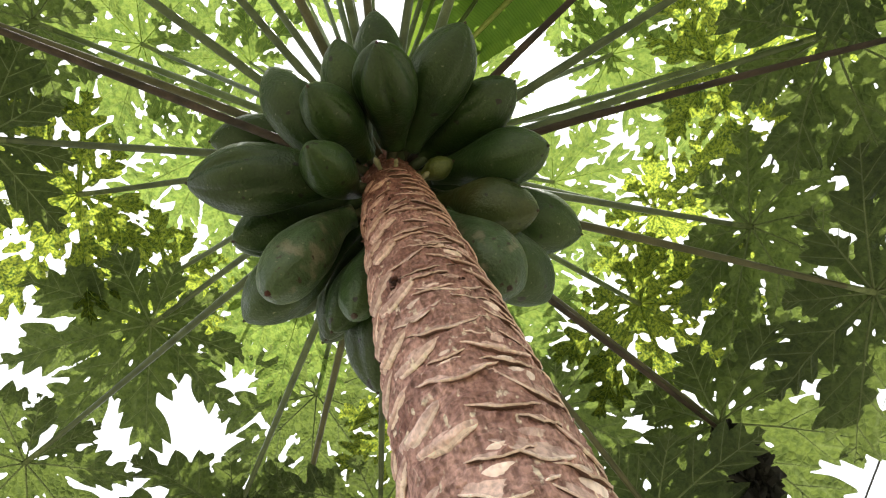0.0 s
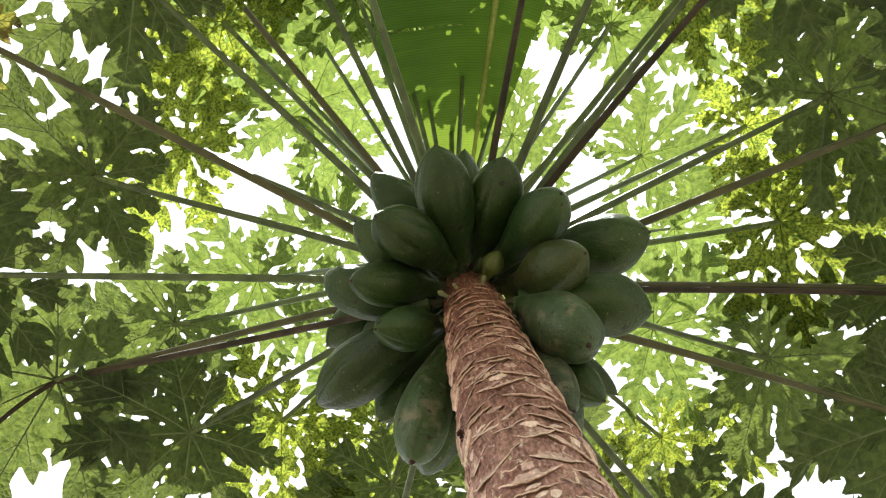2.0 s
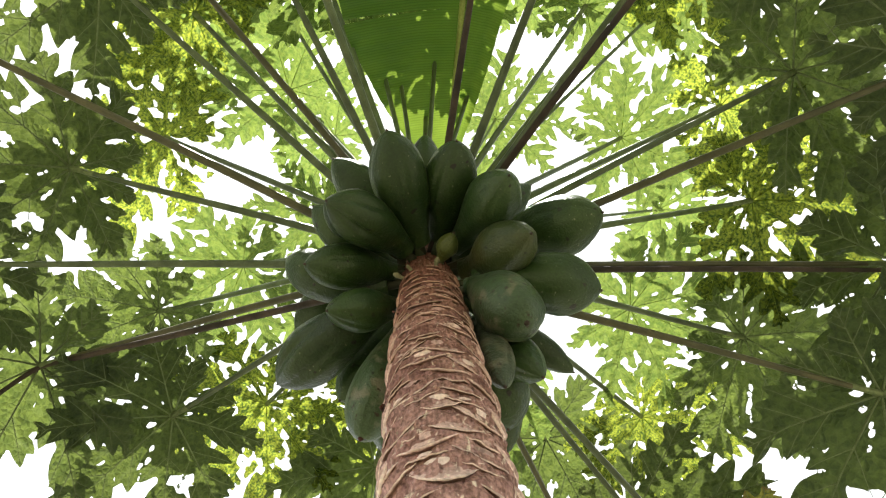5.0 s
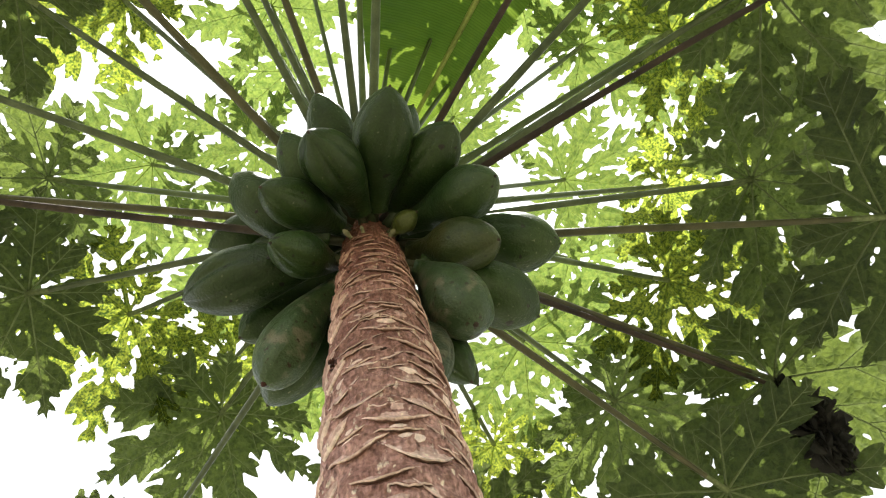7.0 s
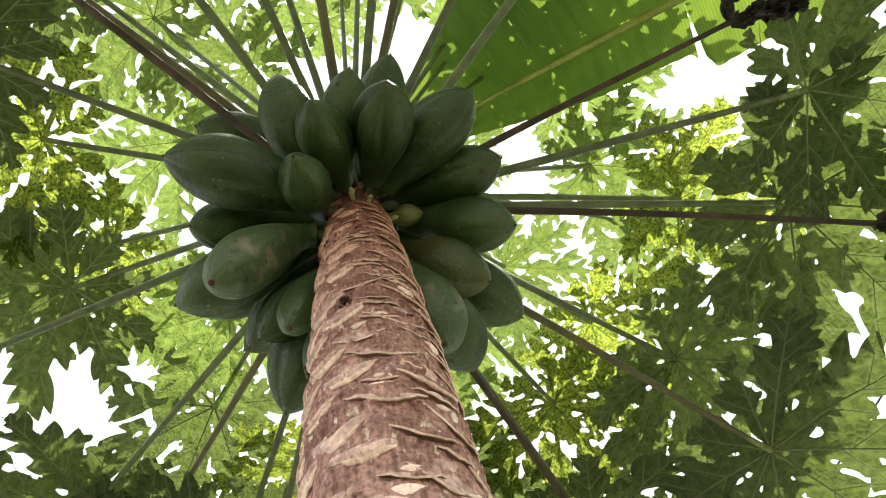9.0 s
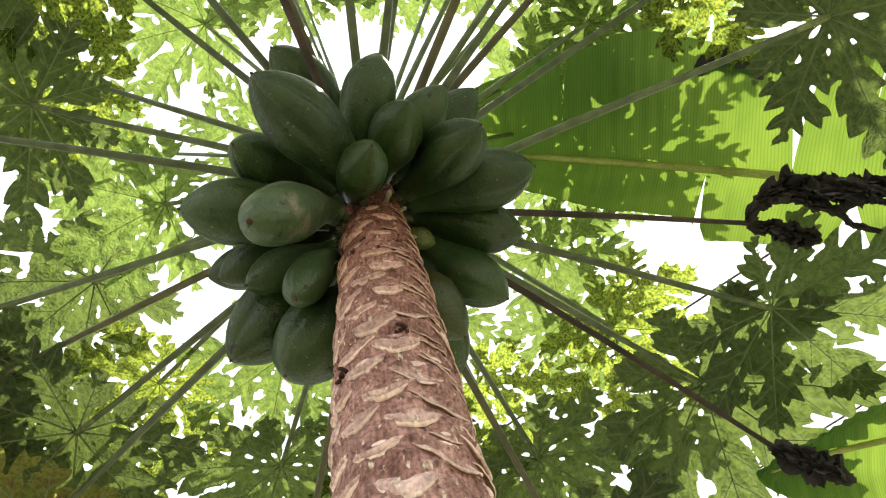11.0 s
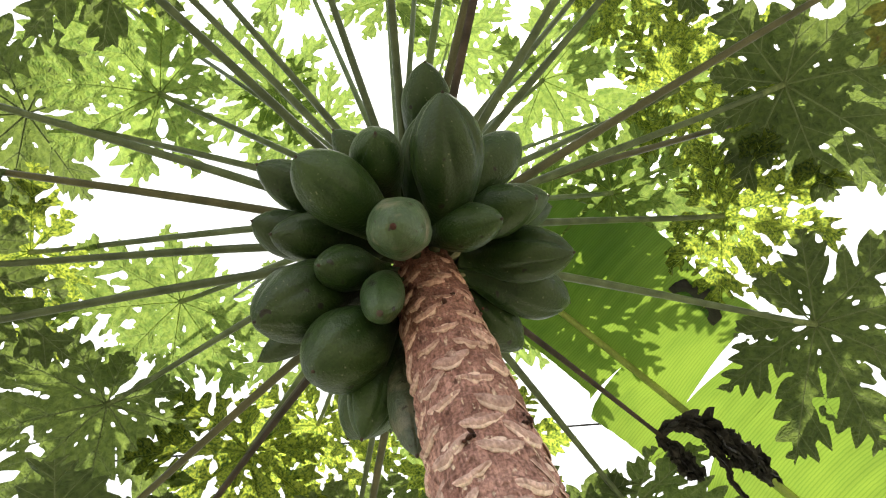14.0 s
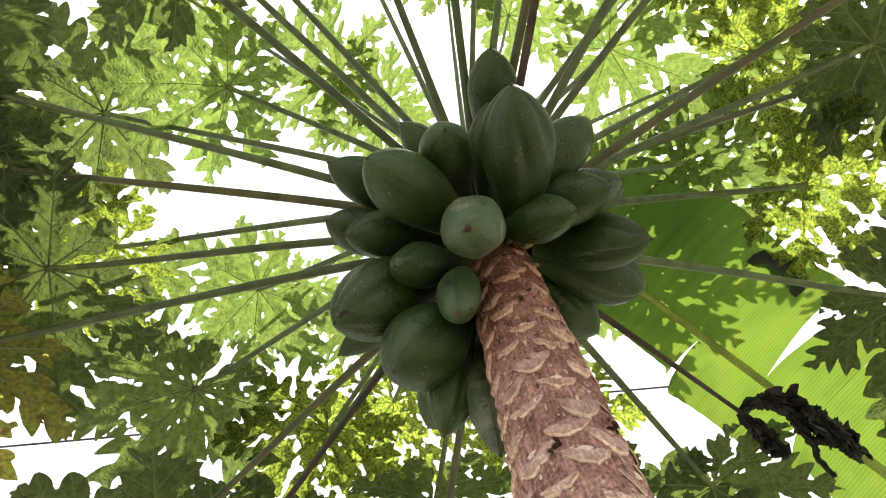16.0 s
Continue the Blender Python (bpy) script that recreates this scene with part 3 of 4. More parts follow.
def build_blade(seed, droop, crinkle, full, step=0.0165):
    """Vertices and faces of one palmate blade of radius 1, and the lines of its veins."""
    rnd = random.Random(seed)
    lobes = sorted((radians(a + rnd.uniform(-6, 6)), ln * rnd.uniform(0.88, 1.10)) for a, ln in LOBES)
    tree = lobe_veins(rnd, lobes)
    xs, ys = np.arange(-0.72, 1.20, step), np.arange(-1.16, 1.16, step)
    gx, gy = np.meshgrid(xs, ys, indexing="ij")
    near = np.full_like(gx, 9.0)
    soft = 0.0050
    each = []
    for veins in tree:
        total = np.zeros_like(gx)
        for p, q, w, rank in veins:
            d = q - p
            ll = float(d @ d)
            t = np.clip(((gx - p[0]) * d[0] + (gy - p[1]) * d[1]) / ll, 0, 1)
            dist = np.hypot(gx - p[0] - t * d[0], gy - p[1] - t * d[1])
            if rank == 0:
                flesh = w * (1 + 0.25 * np.exp(-((t - 0.80) / 0.12) ** 2)) * (1 - t ** 2.6) ** 1.05
            else:
                flesh = w * (0.62 + 3.0 * t) * (1 - t) ** 1.02
            total += np.exp(np.clip((flesh * full - dist) / soft, -60, 60))
            near = np.minimum(near, dist)
        each.append(soft * np.log(total + 1e-30))
    angles = [a for a, _ in lobes]
    r = np.hypot(gx, gy)
    th = np.arctan2(gy, gx)
    lens = np.interp(th, angles, [ln for _, ln in lobes], period=2 * math.pi)
    web = 1.15 * full * lens * np.interp(th, [a + 0.35 for a in angles], [rnd.uniform(0.29, 0.45) for _ in lobes], period=2 * math.pi)
    web = np.where(np.abs(th) > max(abs(angles[0]), angles[-1]), 0.04, web)
    stack = np.sort(np.array(each), axis=0)
    field = np.maximum(stack[-1], web - r)
    # slits where two lobes meet, open in places, and small eyes at their inner ends
    grain = np.array([[noise.noise((x * 7 + seed, y * 7, 1.0)) for y in ys] for x in xs])
    slit = stack[-1] - stack[-2] - np.clip(0.018 + 0.060 * grain, 0.002, 0.042)
    field = np.where((r > 0.9 * web) & (slit < field), slit, field)
    for (a0, l0), (a1, l1) in zip(lobes, lobes[1:]):
        for _ in range(3):
            if rnd.random() < 0.8:
                a, rr = (a0 + a1) / 2 + rnd.uniform(-0.10, 0.10), rnd.uniform(0.15, 0.46) * min(l0, l1)
                dx, dy = gx - rr * math.cos(a), gy - rr * math.sin(a)
                along, side = dx * math.cos(a) + dy * math.sin(a), -dx * math.sin(a) + dy * math.cos(a)
                field = np.minimum(field, np.hypot(along * rnd.uniform(0.35, 0.7), side) - rnd.uniform(0.006, 0.016))
    if crinkle:
        # torn and eaten holes between the veins
        holes = np.array([[noise.noise((x * 8.5 + seed, y * 8.5, 1.0)) for y in ys] for x in xs])
        field = np.minimum(field, np.maximum((0.40 - 0.16 * crinkle - holes) * 0.12, 0.020 - near))
    tree = [v for veins in tree for v in veins]
    # height: droop, folds along the veins, puffs between them
    sag = np.interp(th, angles, [droop * rnd.uniform(0.65, 1.4) for _ in lobes], period=2 * math.pi)
    roll = np.interp(th, angles, [rnd.uniform(-0.12, 0.12) for _ in lobes], period=2 * math.pi)
    off = np.min([np.abs((th - a + math.pi) % (2 * math.pi) - math.pi) for a in angles], axis=0)
    high = -sag * r * r + 0.22 * r * np.sin(off) * np.minimum(1, r * 2.5) + roll * r * r * r
    high += np.minimum(near, 0.07) * (0.42 + crinkle * 0.5)
    ph = rnd.uniform(0, 50)

    def lift(x, y, z):
        z += 0.045 * math.hypot(x, y) * noise.noise((x * 4 + ph, y * 4, 0))
        z += (0.010 + 0.034 * crinkle) * noise.noise((x * 15 + ph, y * 15, 3))
        if crinkle:
            z += 0.016 * crinkle * noise.noise((x * 34 + ph, y * 34, 7))
        return z

    verts, faces, uvs, index = [], [], [], {}

    def corner(i, j):
        k = (i, j)
        if k not in index:
            x, y = float(gx[i, j]), float(gy[i, j])
            index[k] = len(verts)
            verts.append((x, y, lift(x, y, float(high[i, j]))))
            uvs.append((float(near[i, j]), float(r[i, j])))
        return index[k]

    def cut(m, o):
        """The rim's point between a corner inside and one outside."""
        k = (m, o)
        if k not in index:
            f0, f1 = field[m], field[o]
            t = float(min(1.0, max(0.02, f0 / (f0 - f1))))
            x = float(gx[m] + (gx[o] - gx[m]) * t)
            y = float(gy[m] + (gy[o] - gy[m]) * t)
            index[k] = len(verts)
            verts.append((x, y, lift(x, y, float(high[m] + (high[o] - high[m]) * t))))
            uvs.append((float(near[m]), float(r[m])))
        return index[k]

    inside = field > 0
    for i in range(len(xs) - 1):
        row = inside[i] | inside[i + 1]
        for j in range(len(ys) - 1):
            if not (row[j] or row[j + 1]):
                continue
            a, b, c, d = (i, j), (i + 1, j), (i + 1, j + 1), (i, j + 1)
            for tri in ((a, b, c), (a, c, d)) if (i + j) % 2 else ((a, b, d), (b, c, d)):
                flags = [bool(inside[k]) for k in tri]
                n = sum(flags)
                if n == 3:
                    faces.append(tuple(corner(*k) for k in tri))
                elif n == 1:
                    s = flags.index(True)
                    m, o1, o2 = tri[s], tri[(s + 1) % 3], tri[(s + 2) % 3]
                    faces.append((corner(*m), cut(m, o1), cut(m, o2)))
                elif n == 2:
                    s = flags.index(False)
                    o, m1, m2 = tri[s], tri[(s + 1) % 3], tri[(s + 2) % 3]
                    faces.append((cut(m1, o), corner(*m1), corner(*m2), cut(m2, o)))

    def at(p):
        i, j = (p[0] - xs[0]) / step, (p[1] - ys[0]) / step
        i, j = min(max(i, 0), len(xs) - 1.001), min(max(j, 0), len(ys) - 1.001)
        i0, j0 = int(i), int(j)
        u, v = i - i0, j - j0
        z = (high[i0, j0] * (1 - u) + high[i0 + 1, j0] * u) * (1 - v) + (high[i0, j0 + 1] * (1 - u) + high[i0 + 1, j0 + 1] * u) * v
        return Vector((p[0], p[1], lift(p[0], p[1], float(z))))

    veins = []
    for p, q, w, rank in tree:
        if rank < 2:
            k = 9 if rank == 0 else 4
            veins.append(([at(p + (q - p) * (0.97 * t / k)) for t in range(k + 1)], (0.0070, 0.0030)[rank], (0.0014, 0.0008)[rank]))
    return verts, faces, veins, uvs


def blade_meshes(seed, droop, material, crinkle=0.0, full=1.0, vein=None):
    verts, faces, veins, uvs = build_blade(seed, droop, crinkle, full)
    me = mesh_of("leaf", verts, faces, material, uvs=uvs)
    tubes = []
    for pts, r0, r1 in veins:
        k = len(pts) - 1
        tubes.append(tube([p + Vector((0, 0, -0.004)) for p in pts], [(r0 + (r1 - r0) * i / k) * (0.72 if vein else 1.0) for i in range(k + 1)], 5))
    return me, mesh_of("vein", *join(*tubes), vein or VEIN)


BLADES = [blade_meshes(11 + s, 0.16 + 0.06 * s, LEAF, 0.0, 1.15) for s in range(6)]
YOUNG = [blade_meshes(31 + s, 0.12 + 0.05 * s, LEAF_YOUNG, 0.10, 1.05, VEIN_YOUNG) for s in range(4)]
MOTTLED = [blade_meshes(71 + s, 0.16 + 0.07 * s, LEAF_MOTTLED, 0.9, 1.12, VEIN_YOUNG) for s in range(5)]
OLD = [blade_meshes(51, 0.30, LEAF_OLD), blade_meshes(52, 0.4, LEAF_OLD)]


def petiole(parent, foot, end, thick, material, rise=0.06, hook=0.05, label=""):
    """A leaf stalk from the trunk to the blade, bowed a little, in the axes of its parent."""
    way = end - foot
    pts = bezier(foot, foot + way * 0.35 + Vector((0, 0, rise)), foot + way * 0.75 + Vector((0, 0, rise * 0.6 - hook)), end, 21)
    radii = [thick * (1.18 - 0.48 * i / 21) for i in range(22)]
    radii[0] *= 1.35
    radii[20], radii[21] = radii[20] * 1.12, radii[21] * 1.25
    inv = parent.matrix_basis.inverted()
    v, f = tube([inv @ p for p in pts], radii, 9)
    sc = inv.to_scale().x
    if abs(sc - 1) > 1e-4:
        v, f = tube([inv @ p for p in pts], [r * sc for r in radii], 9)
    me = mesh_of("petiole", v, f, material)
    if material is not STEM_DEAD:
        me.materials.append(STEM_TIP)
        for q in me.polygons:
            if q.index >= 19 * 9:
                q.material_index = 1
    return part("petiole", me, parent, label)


def leaf(end, size=0.42, tilt=18.0, young=False, old=False, mottled=False, stem=None, thick=0.0100, rise=0.06, spin=0.0, foot_z=None, seed=0, label="", hook=0.05):
    """One papaya leaf: a palmate blade at the end of a long petiole."""
    rnd = random.Random(seed * 7 + 3)
    end = Vector(end)
    az = math.atan2(end.y, end.x)
    if foot_z is None:
        foot_z = 3.06 + 0.42 * max(0.0, min(1.0, (end.z - 3.05) / 1.2))
    foot = Vector((0.75 * trunk_radius(foot_z) * math.cos(az), 0.75 * trunk_radius(foot_z) * math.sin(az), foot_z))
    pool = OLD if old else MOTTLED if mottled else YOUNG if young else BLADES
    me, ve = pool[rnd.randrange(len(pool))]
    m = Matrix.Translation(end) @ pose(0, 0, 0, 0, 0, math.degrees(az) + spin) @ pose(0, 0, 0, 0, tilt, 0) @ Matrix.Scale(size, 4)
    ob = part("leaf", me, papaya_tree, label, m)
    part("vein", ve, ob)
    petiole(ob, foot, end, thick, stem or (STEM_PALE if young else STEM_GREEN), rise, hook)
    return ob


DARK = "dark green lobed papaya leaf on a long stalk"
MOTTLE = "crinkled yellow-green mottled papaya leaf"
BRIGHT = "bright green young papaya leaf lit from above"


def polar(az, r, z):
    return (r * math.cos(radians(az)), r * math.sin(radians(az)), z)


leaf((0.951, 0.576, 3.400), 0.445, seed=1, label=DARK)
leaf((0.860, 0.660, 3.880), 0.382, seed=2, label=MOTTLE, mottled=True, stem=STEM_PALE)
leaf((1.130, 0.050, 3.230), 0.520, seed=3, label=DARK)
leaf((1.068, 0.686, 3.059), 0.530, seed=4, label=DARK, stem=STEM_RED)
leaf((-0.860, 0.370, 3.745), 0.424, seed=5, label=DARK)
leaf((-0.821, 0.311, 3.983), 0.382, seed=6, label=MOTTLE, mottled=True)
leaf((0.481, -0.856, 3.487), 0.360, seed=7, label=MOTTLE, mottled=True)
leaf((0.658, -0.866, 3.103), 0.382, seed=8, tilt=34, label=DARK)
leaf((-0.349, 0.995, 3.295), 0.445, seed=9, label=DARK)
leaf((0.150, -0.915, 3.740), 0.382, seed=10, label=MOTTLE, mottled=True)
leaf((-0.389, -0.942, 3.523), 0.408, seed=11, label=DARK)
leaf((-0.270, -0.846, 3.904), 0.382, seed=12, label=MOTTLE, mottled=True)
leaf((0.610, 0.548, 4.230), 0.382, seed=13, label=BRIGHT, young=True)
leaf((0.065, -0.605, 4.130), 0.382, seed=14, label=BRIGHT, young=True)
leaf((-0.917, -0.331, 3.511), 0.408, seed=15, label=DARK)
leaf((0.378, 1.134, 3.049), 0.530, seed=16, spin=24, label=DARK, stem=STEM_RED)
leaf((0.271, 1.072, 3.565), 0.424, seed=17, label=DARK)
leaf((0.632, 0.800, 3.570), 0.408, seed=18, label=MOTTLE, mottled=True, stem=STEM_PALE)
leaf((-0.192, 1.101, 3.790), 0.382, seed=19, label=MOTTLE, mottled=True)
leaf((0.900, 0.115, 4.100), 0.382, seed=20, label=BRIGHT, young=True)
leaf((1.020, 0.130, 3.610), 0.408, seed=21, label=MOTTLE, mottled=True, stem=STEM_PALE)
leaf((-0.897, -0.074, 3.821), 0.403, seed=22, label=MOTTLE, mottled=True)
leaf((1.080, -0.247, 3.153), 0.375, seed=23, spin=22, label=DARK)
leaf((-0.437, 0.559, 3.954), 0.382, seed=24, label=BRIGHT, young=True)
leaf((0.453, -0.653, 3.865), 0.382, seed=26, label=BRIGHT, young=True)
leaf((0.142, -1.083, 3.441), 0.445, seed=27, label=DARK)
leaf((-0.536, 0.964, 4.011), 0.450, seed=28, label=DARK)
leaf((0.127, 0.776, 3.731), 0.382, seed=29, label=BRIGHT, young=True)
# leaves whose stalks reach far out
leaf(polar(157, 1.34, 3.44), 0.408, seed=30, label=DARK)
leaf(polar(121, 1.25, 3.42), 0.445, seed=31, label=DARK, stem=STEM_RED)
leaf(polar(130, 1.24, 3.44), 0.490, seed=32, label=DARK)
leaf(polar(105, 1.24, 3.14), 0.498, seed=33, label="yellowing papaya leaf with brown patches", old=True, stem=STEM_GREEN)
leaf(polar(-142, 1.19, 3.45), 0.50, seed=34, label=DARK, stem=STEM_RED)
leaf(polar(-125, 1.26, 3.34), 0.445, seed=35, label=DARK)
leaf(polar(-97, 1.36, 3.22), 0.42, seed=36, label="yellowing papaya leaf with brown patches", old=True, stem=STEM_RED)
leaf(polar(-75, 1.24, 3.66), 0.350, seed=37, label=DARK, stem=STEM_RED)
leaf((0.690, 1.095, 3.265), 0.530, seed=45, label=DARK, stem=STEM_RED)
leaf(polar(-144, 0.95, 3.78), 0.382, seed=46, label=DARK, stem=STEM_PALE)
# young leaves over the crown
leaf(polar(-146, 0.74, 4.15), 0.382, seed=38, label=BRIGHT, young=True, thick=0.0085)
leaf(polar(-30, 0.62, 4.30), 0.382, seed=40, label=BRIGHT, young=True, thick=0.0085)
leaf(polar(178, 0.60, 4.30), 0.382, seed=42, label=BRIGHT, young=True, thick=0.0085)

# leaves over the banana blade, known by their shadows on it
for n, (az, r, z) in enumerate(((-42, 0.72, 4.12), (-28, 1.02, 4.25), (-11, 0.87, 4.32))):
    leaf(polar(az, r, z), 0.40, seed=80 + n, label=BRIGHT, young=True, thick=0.0072)
# further leaves high in the crown; -48, 63 and -69 are added for shade
for n, (az, r, z) in enumerate(((138, 0.95, 4.40), (-90, 0.95, 4.55), (-48, 1.515, 4.53), (18, 1.25, 4.20), (-100, 0.40, 4.70), (20, 0.42, 4.55), (125, 0.38, 4.50), (-148, 0.42, 4.55), (91, 0.20, 4.60), (63, 1.04, 4.40), (-69, 1.18, 4.40))):
    leaf(polar(az, r, z), 0.36, seed=60 + n, label=BRIGHT, thick=0.0072, young=True)


# ---- dead leaves still hanging on the tree ----
def dead_leaf(end, reach, az_foot, foot_z, seed, thick=0.0105, rise=0.05, size=0.3, lobes=7, label="black shrivelled dead papaya leaf", elbow=None, fork=None, bend=(0, 0, 0)):
    """A dried stalk with a crumpled, blackened blade: shrunken lobes that hang together along reach."""
    rnd = random.Random(seed)
    end, reach = Vector(end), Vector(reach)
    r = 0.75 * trunk_radius(foot_z)
    foot = Vector((r * math.cos(radians(az_foot)), r * math.sin(radians(az_foot)), foot_z))
    pieces = []
    for s in range(lobes):
        arm = Vector(fork) if fork and s % 3 == 2 else reach
        start = rnd.uniform(0.0, 0.45) if s > 2 else 0.0
        ln = arm.length * (1 - start) * rnd.uniform(0.6, 1.05)
        bow = Vector(bend) if arm is reach else Vector((0, 0, 0))
        way = (arm.normalized() + Vector((rnd.gauss(0, 0.08), rnd.gauss(0, 0.08), rnd.gauss(-0.02, 0.08)))).normalized()
        side = way.cross(Vector((rnd.gauss(0, 1), rnd.gauss(0, 1), rnd.gauss(0, 1)))).normalized()
        lift = way.cross(side)
        rows, cols = 60, 30
        verts, faces = [], []
        wide = size * rnd.uniform(0.060, 0.105)
        for i in range(rows + 1):
            t = i / rows
            along = start + (1 - start) * t
            core = end + arm * start + way * (t * ln - 0.015) + bow * (math.sin(math.pi * min(1.0, along) ** 0.6)) + Vector((0, 0, -0.10 * ln * t * t))
            core += 0.10 * size * min(1, 3 * t) * Vector((noise.noise((t * 4, s, seed)), noise.noise((t * 4, s + 9, seed)), noise.noise((t * 4, s + 18, seed))))
            w = wide * math.sin(math.pi * (0.10 + 0.86 * t)) ** 0.6
            for j in range(cols):
                a = 2 * math.pi * j / cols
                ca, sa = math.cos(a), math.sin(a)
                fold = abs(noise.noise((ca * 2.3 + s * 5, sa * 2.3, t * ln * 34 + seed)))
                frill = noise.noise((ca * 6 + s, sa * 6, t * ln * 95))
                rr = w * (0.12 + 2.5 * fold + 0.9 * frill * fold + 0.22 * frill)
                verts.append(core + side * (rr * ca) + lift * (0.75 * rr * sa) + way * (0.8 * wide * noise.noise((ca * 3, sa * 3 + s, t * 11))))
        for i in range(rows):
            for j in range(cols):
                a, b = i * cols + j, i * cols + (j + 1) % cols
                faces.append((a, b, b + cols, a + cols))
        pieces.append((verts, faces))
    ob = part("dead_leaf", mesh_of("dead_leaf", *join(*pieces), DRY, smooth=False), papaya_tree, label)
    if elbow:
        # the stalk has snapped over and hangs from its elbow
        elbow = Vector(elbow)
        pts = bezier(foot, foot.lerp(elbow, 0.4), foot.lerp(elbow, 0.85), elbow, 14)
        pts += bezier(elbow, elbow.lerp(end, 0.3) + (elbow - foot) * 0.06, elbow.lerp(end, 0.7) + (elbow - foot) * 0.04, end, 12)[1:]
        v, f = tube(pts, [thick * (1.2 - 0.6 * i / 26) for i in range(27)], 9)
        part("petiole", mesh_of("petiole", v, f, STEM_DEAD), ob, "dry blackened stalk")
    else:
        petiole(ob, foot, end, thick, STEM_DEAD, rise, 0.02, "dry blackened stalk")
    return ob


dead_leaf((0.900, -0.410, 3.185), (0.25, -0.29, -0.085), -20, 3.10, 3, size=0.27, lobes=15, thick=0.0085, fork=(0.145, -0.05, -0.090), bend=(-0.06, -0.05, 0.0))
dead_leaf((0.682, 1.098, 3.225), (-0.01, 0.12, -0.24), 60, 3.12, 5, size=0.52, lobes=12, thick=0.0085)
dead_leaf((1.105, 0.005, 2.862), (0.12, -0.06, -0.10), 17, 3.14, 8, rise=0.10, size=0.26, thick=0.0085)
dead_leaf((-1.020, -0.760, 3.100), (-0.05, -0.03, -0.15), -142, 3.10, 11, elbow=(-0.940, -0.730, 3.450), thick=0.0085)


# ---- marks, buds and leaf scars on the trunk ----
def on_trunk(az, z, out=0.0):
    r = trunk_radius(z) + out
    return Vector((r * math.cos(radians(az)), r * math.sin(radians(az)), z))


def wound(az, z, size, seed):
    """A small dark knot of torn bark."""
    rnd = random.Random(seed)
    pieces = []
    for k in range(6):
        c = on_trunk(az, z, 0.002) + Vector([rnd.gauss(0, size * 0.45) for _ in range(3)])
        way = Vector([rnd.gauss(0, 1) for _ in range(3)]).normalized() * size * rnd.uniform(0.4, 0.9)
        pieces.append(tube([c - way, c - way * 0.3, c + way * 0.4, c + way], [size * 0.12, size * 0.38, size * 0.34, size * 0.1], 6))
    part("bark_knot", mesh_of("bark_knot", *join(*pieces), WOUND), trunk, "small dark red-brown knot")


for n, (az, z, size) in enumerate(((-117, 2.404, 0.011), (-113, 2.398, 0.008), (-98, 2.744, 0.009), (-127, 2.689, 0.009), (180, 2.365, 0.011), (-144, 2.751, 0.008), (-162, 2.72, 0.008), (-60, 2.36, 0.006))):
    wound(az, z, 0.75 * size, n)


def flower_bud(az, z, size, seed):
    rnd = random.Random(seed)
    a = on_trunk(az, z, -0.004)
    out = Vector((math.cos(radians(az)), math.sin(radians(az)), rnd.uniform(-0.5, 0.3))).normalized()
    v, f = tube([a, a + out * 0.010, a + out * 0.014, a + out * (0.014 + size), a + out * (0.014 + 1.8 * size)], [0.005, 0.0045, size * 0.6, size * 0.75, 0.002], 8)
    part("flower_bud", mesh_of("flower_bud", v, f, BUD), trunk, "small pale flower bud on a short stalk")


for n, (az, z, size) in enumerate(((-98, 2.985, 0.009), (-70, 2.97, 0.006), (-20, 2.955, 0.008), (160, 2.96, 0.006))):
    flower_bud(az, z, size, n)


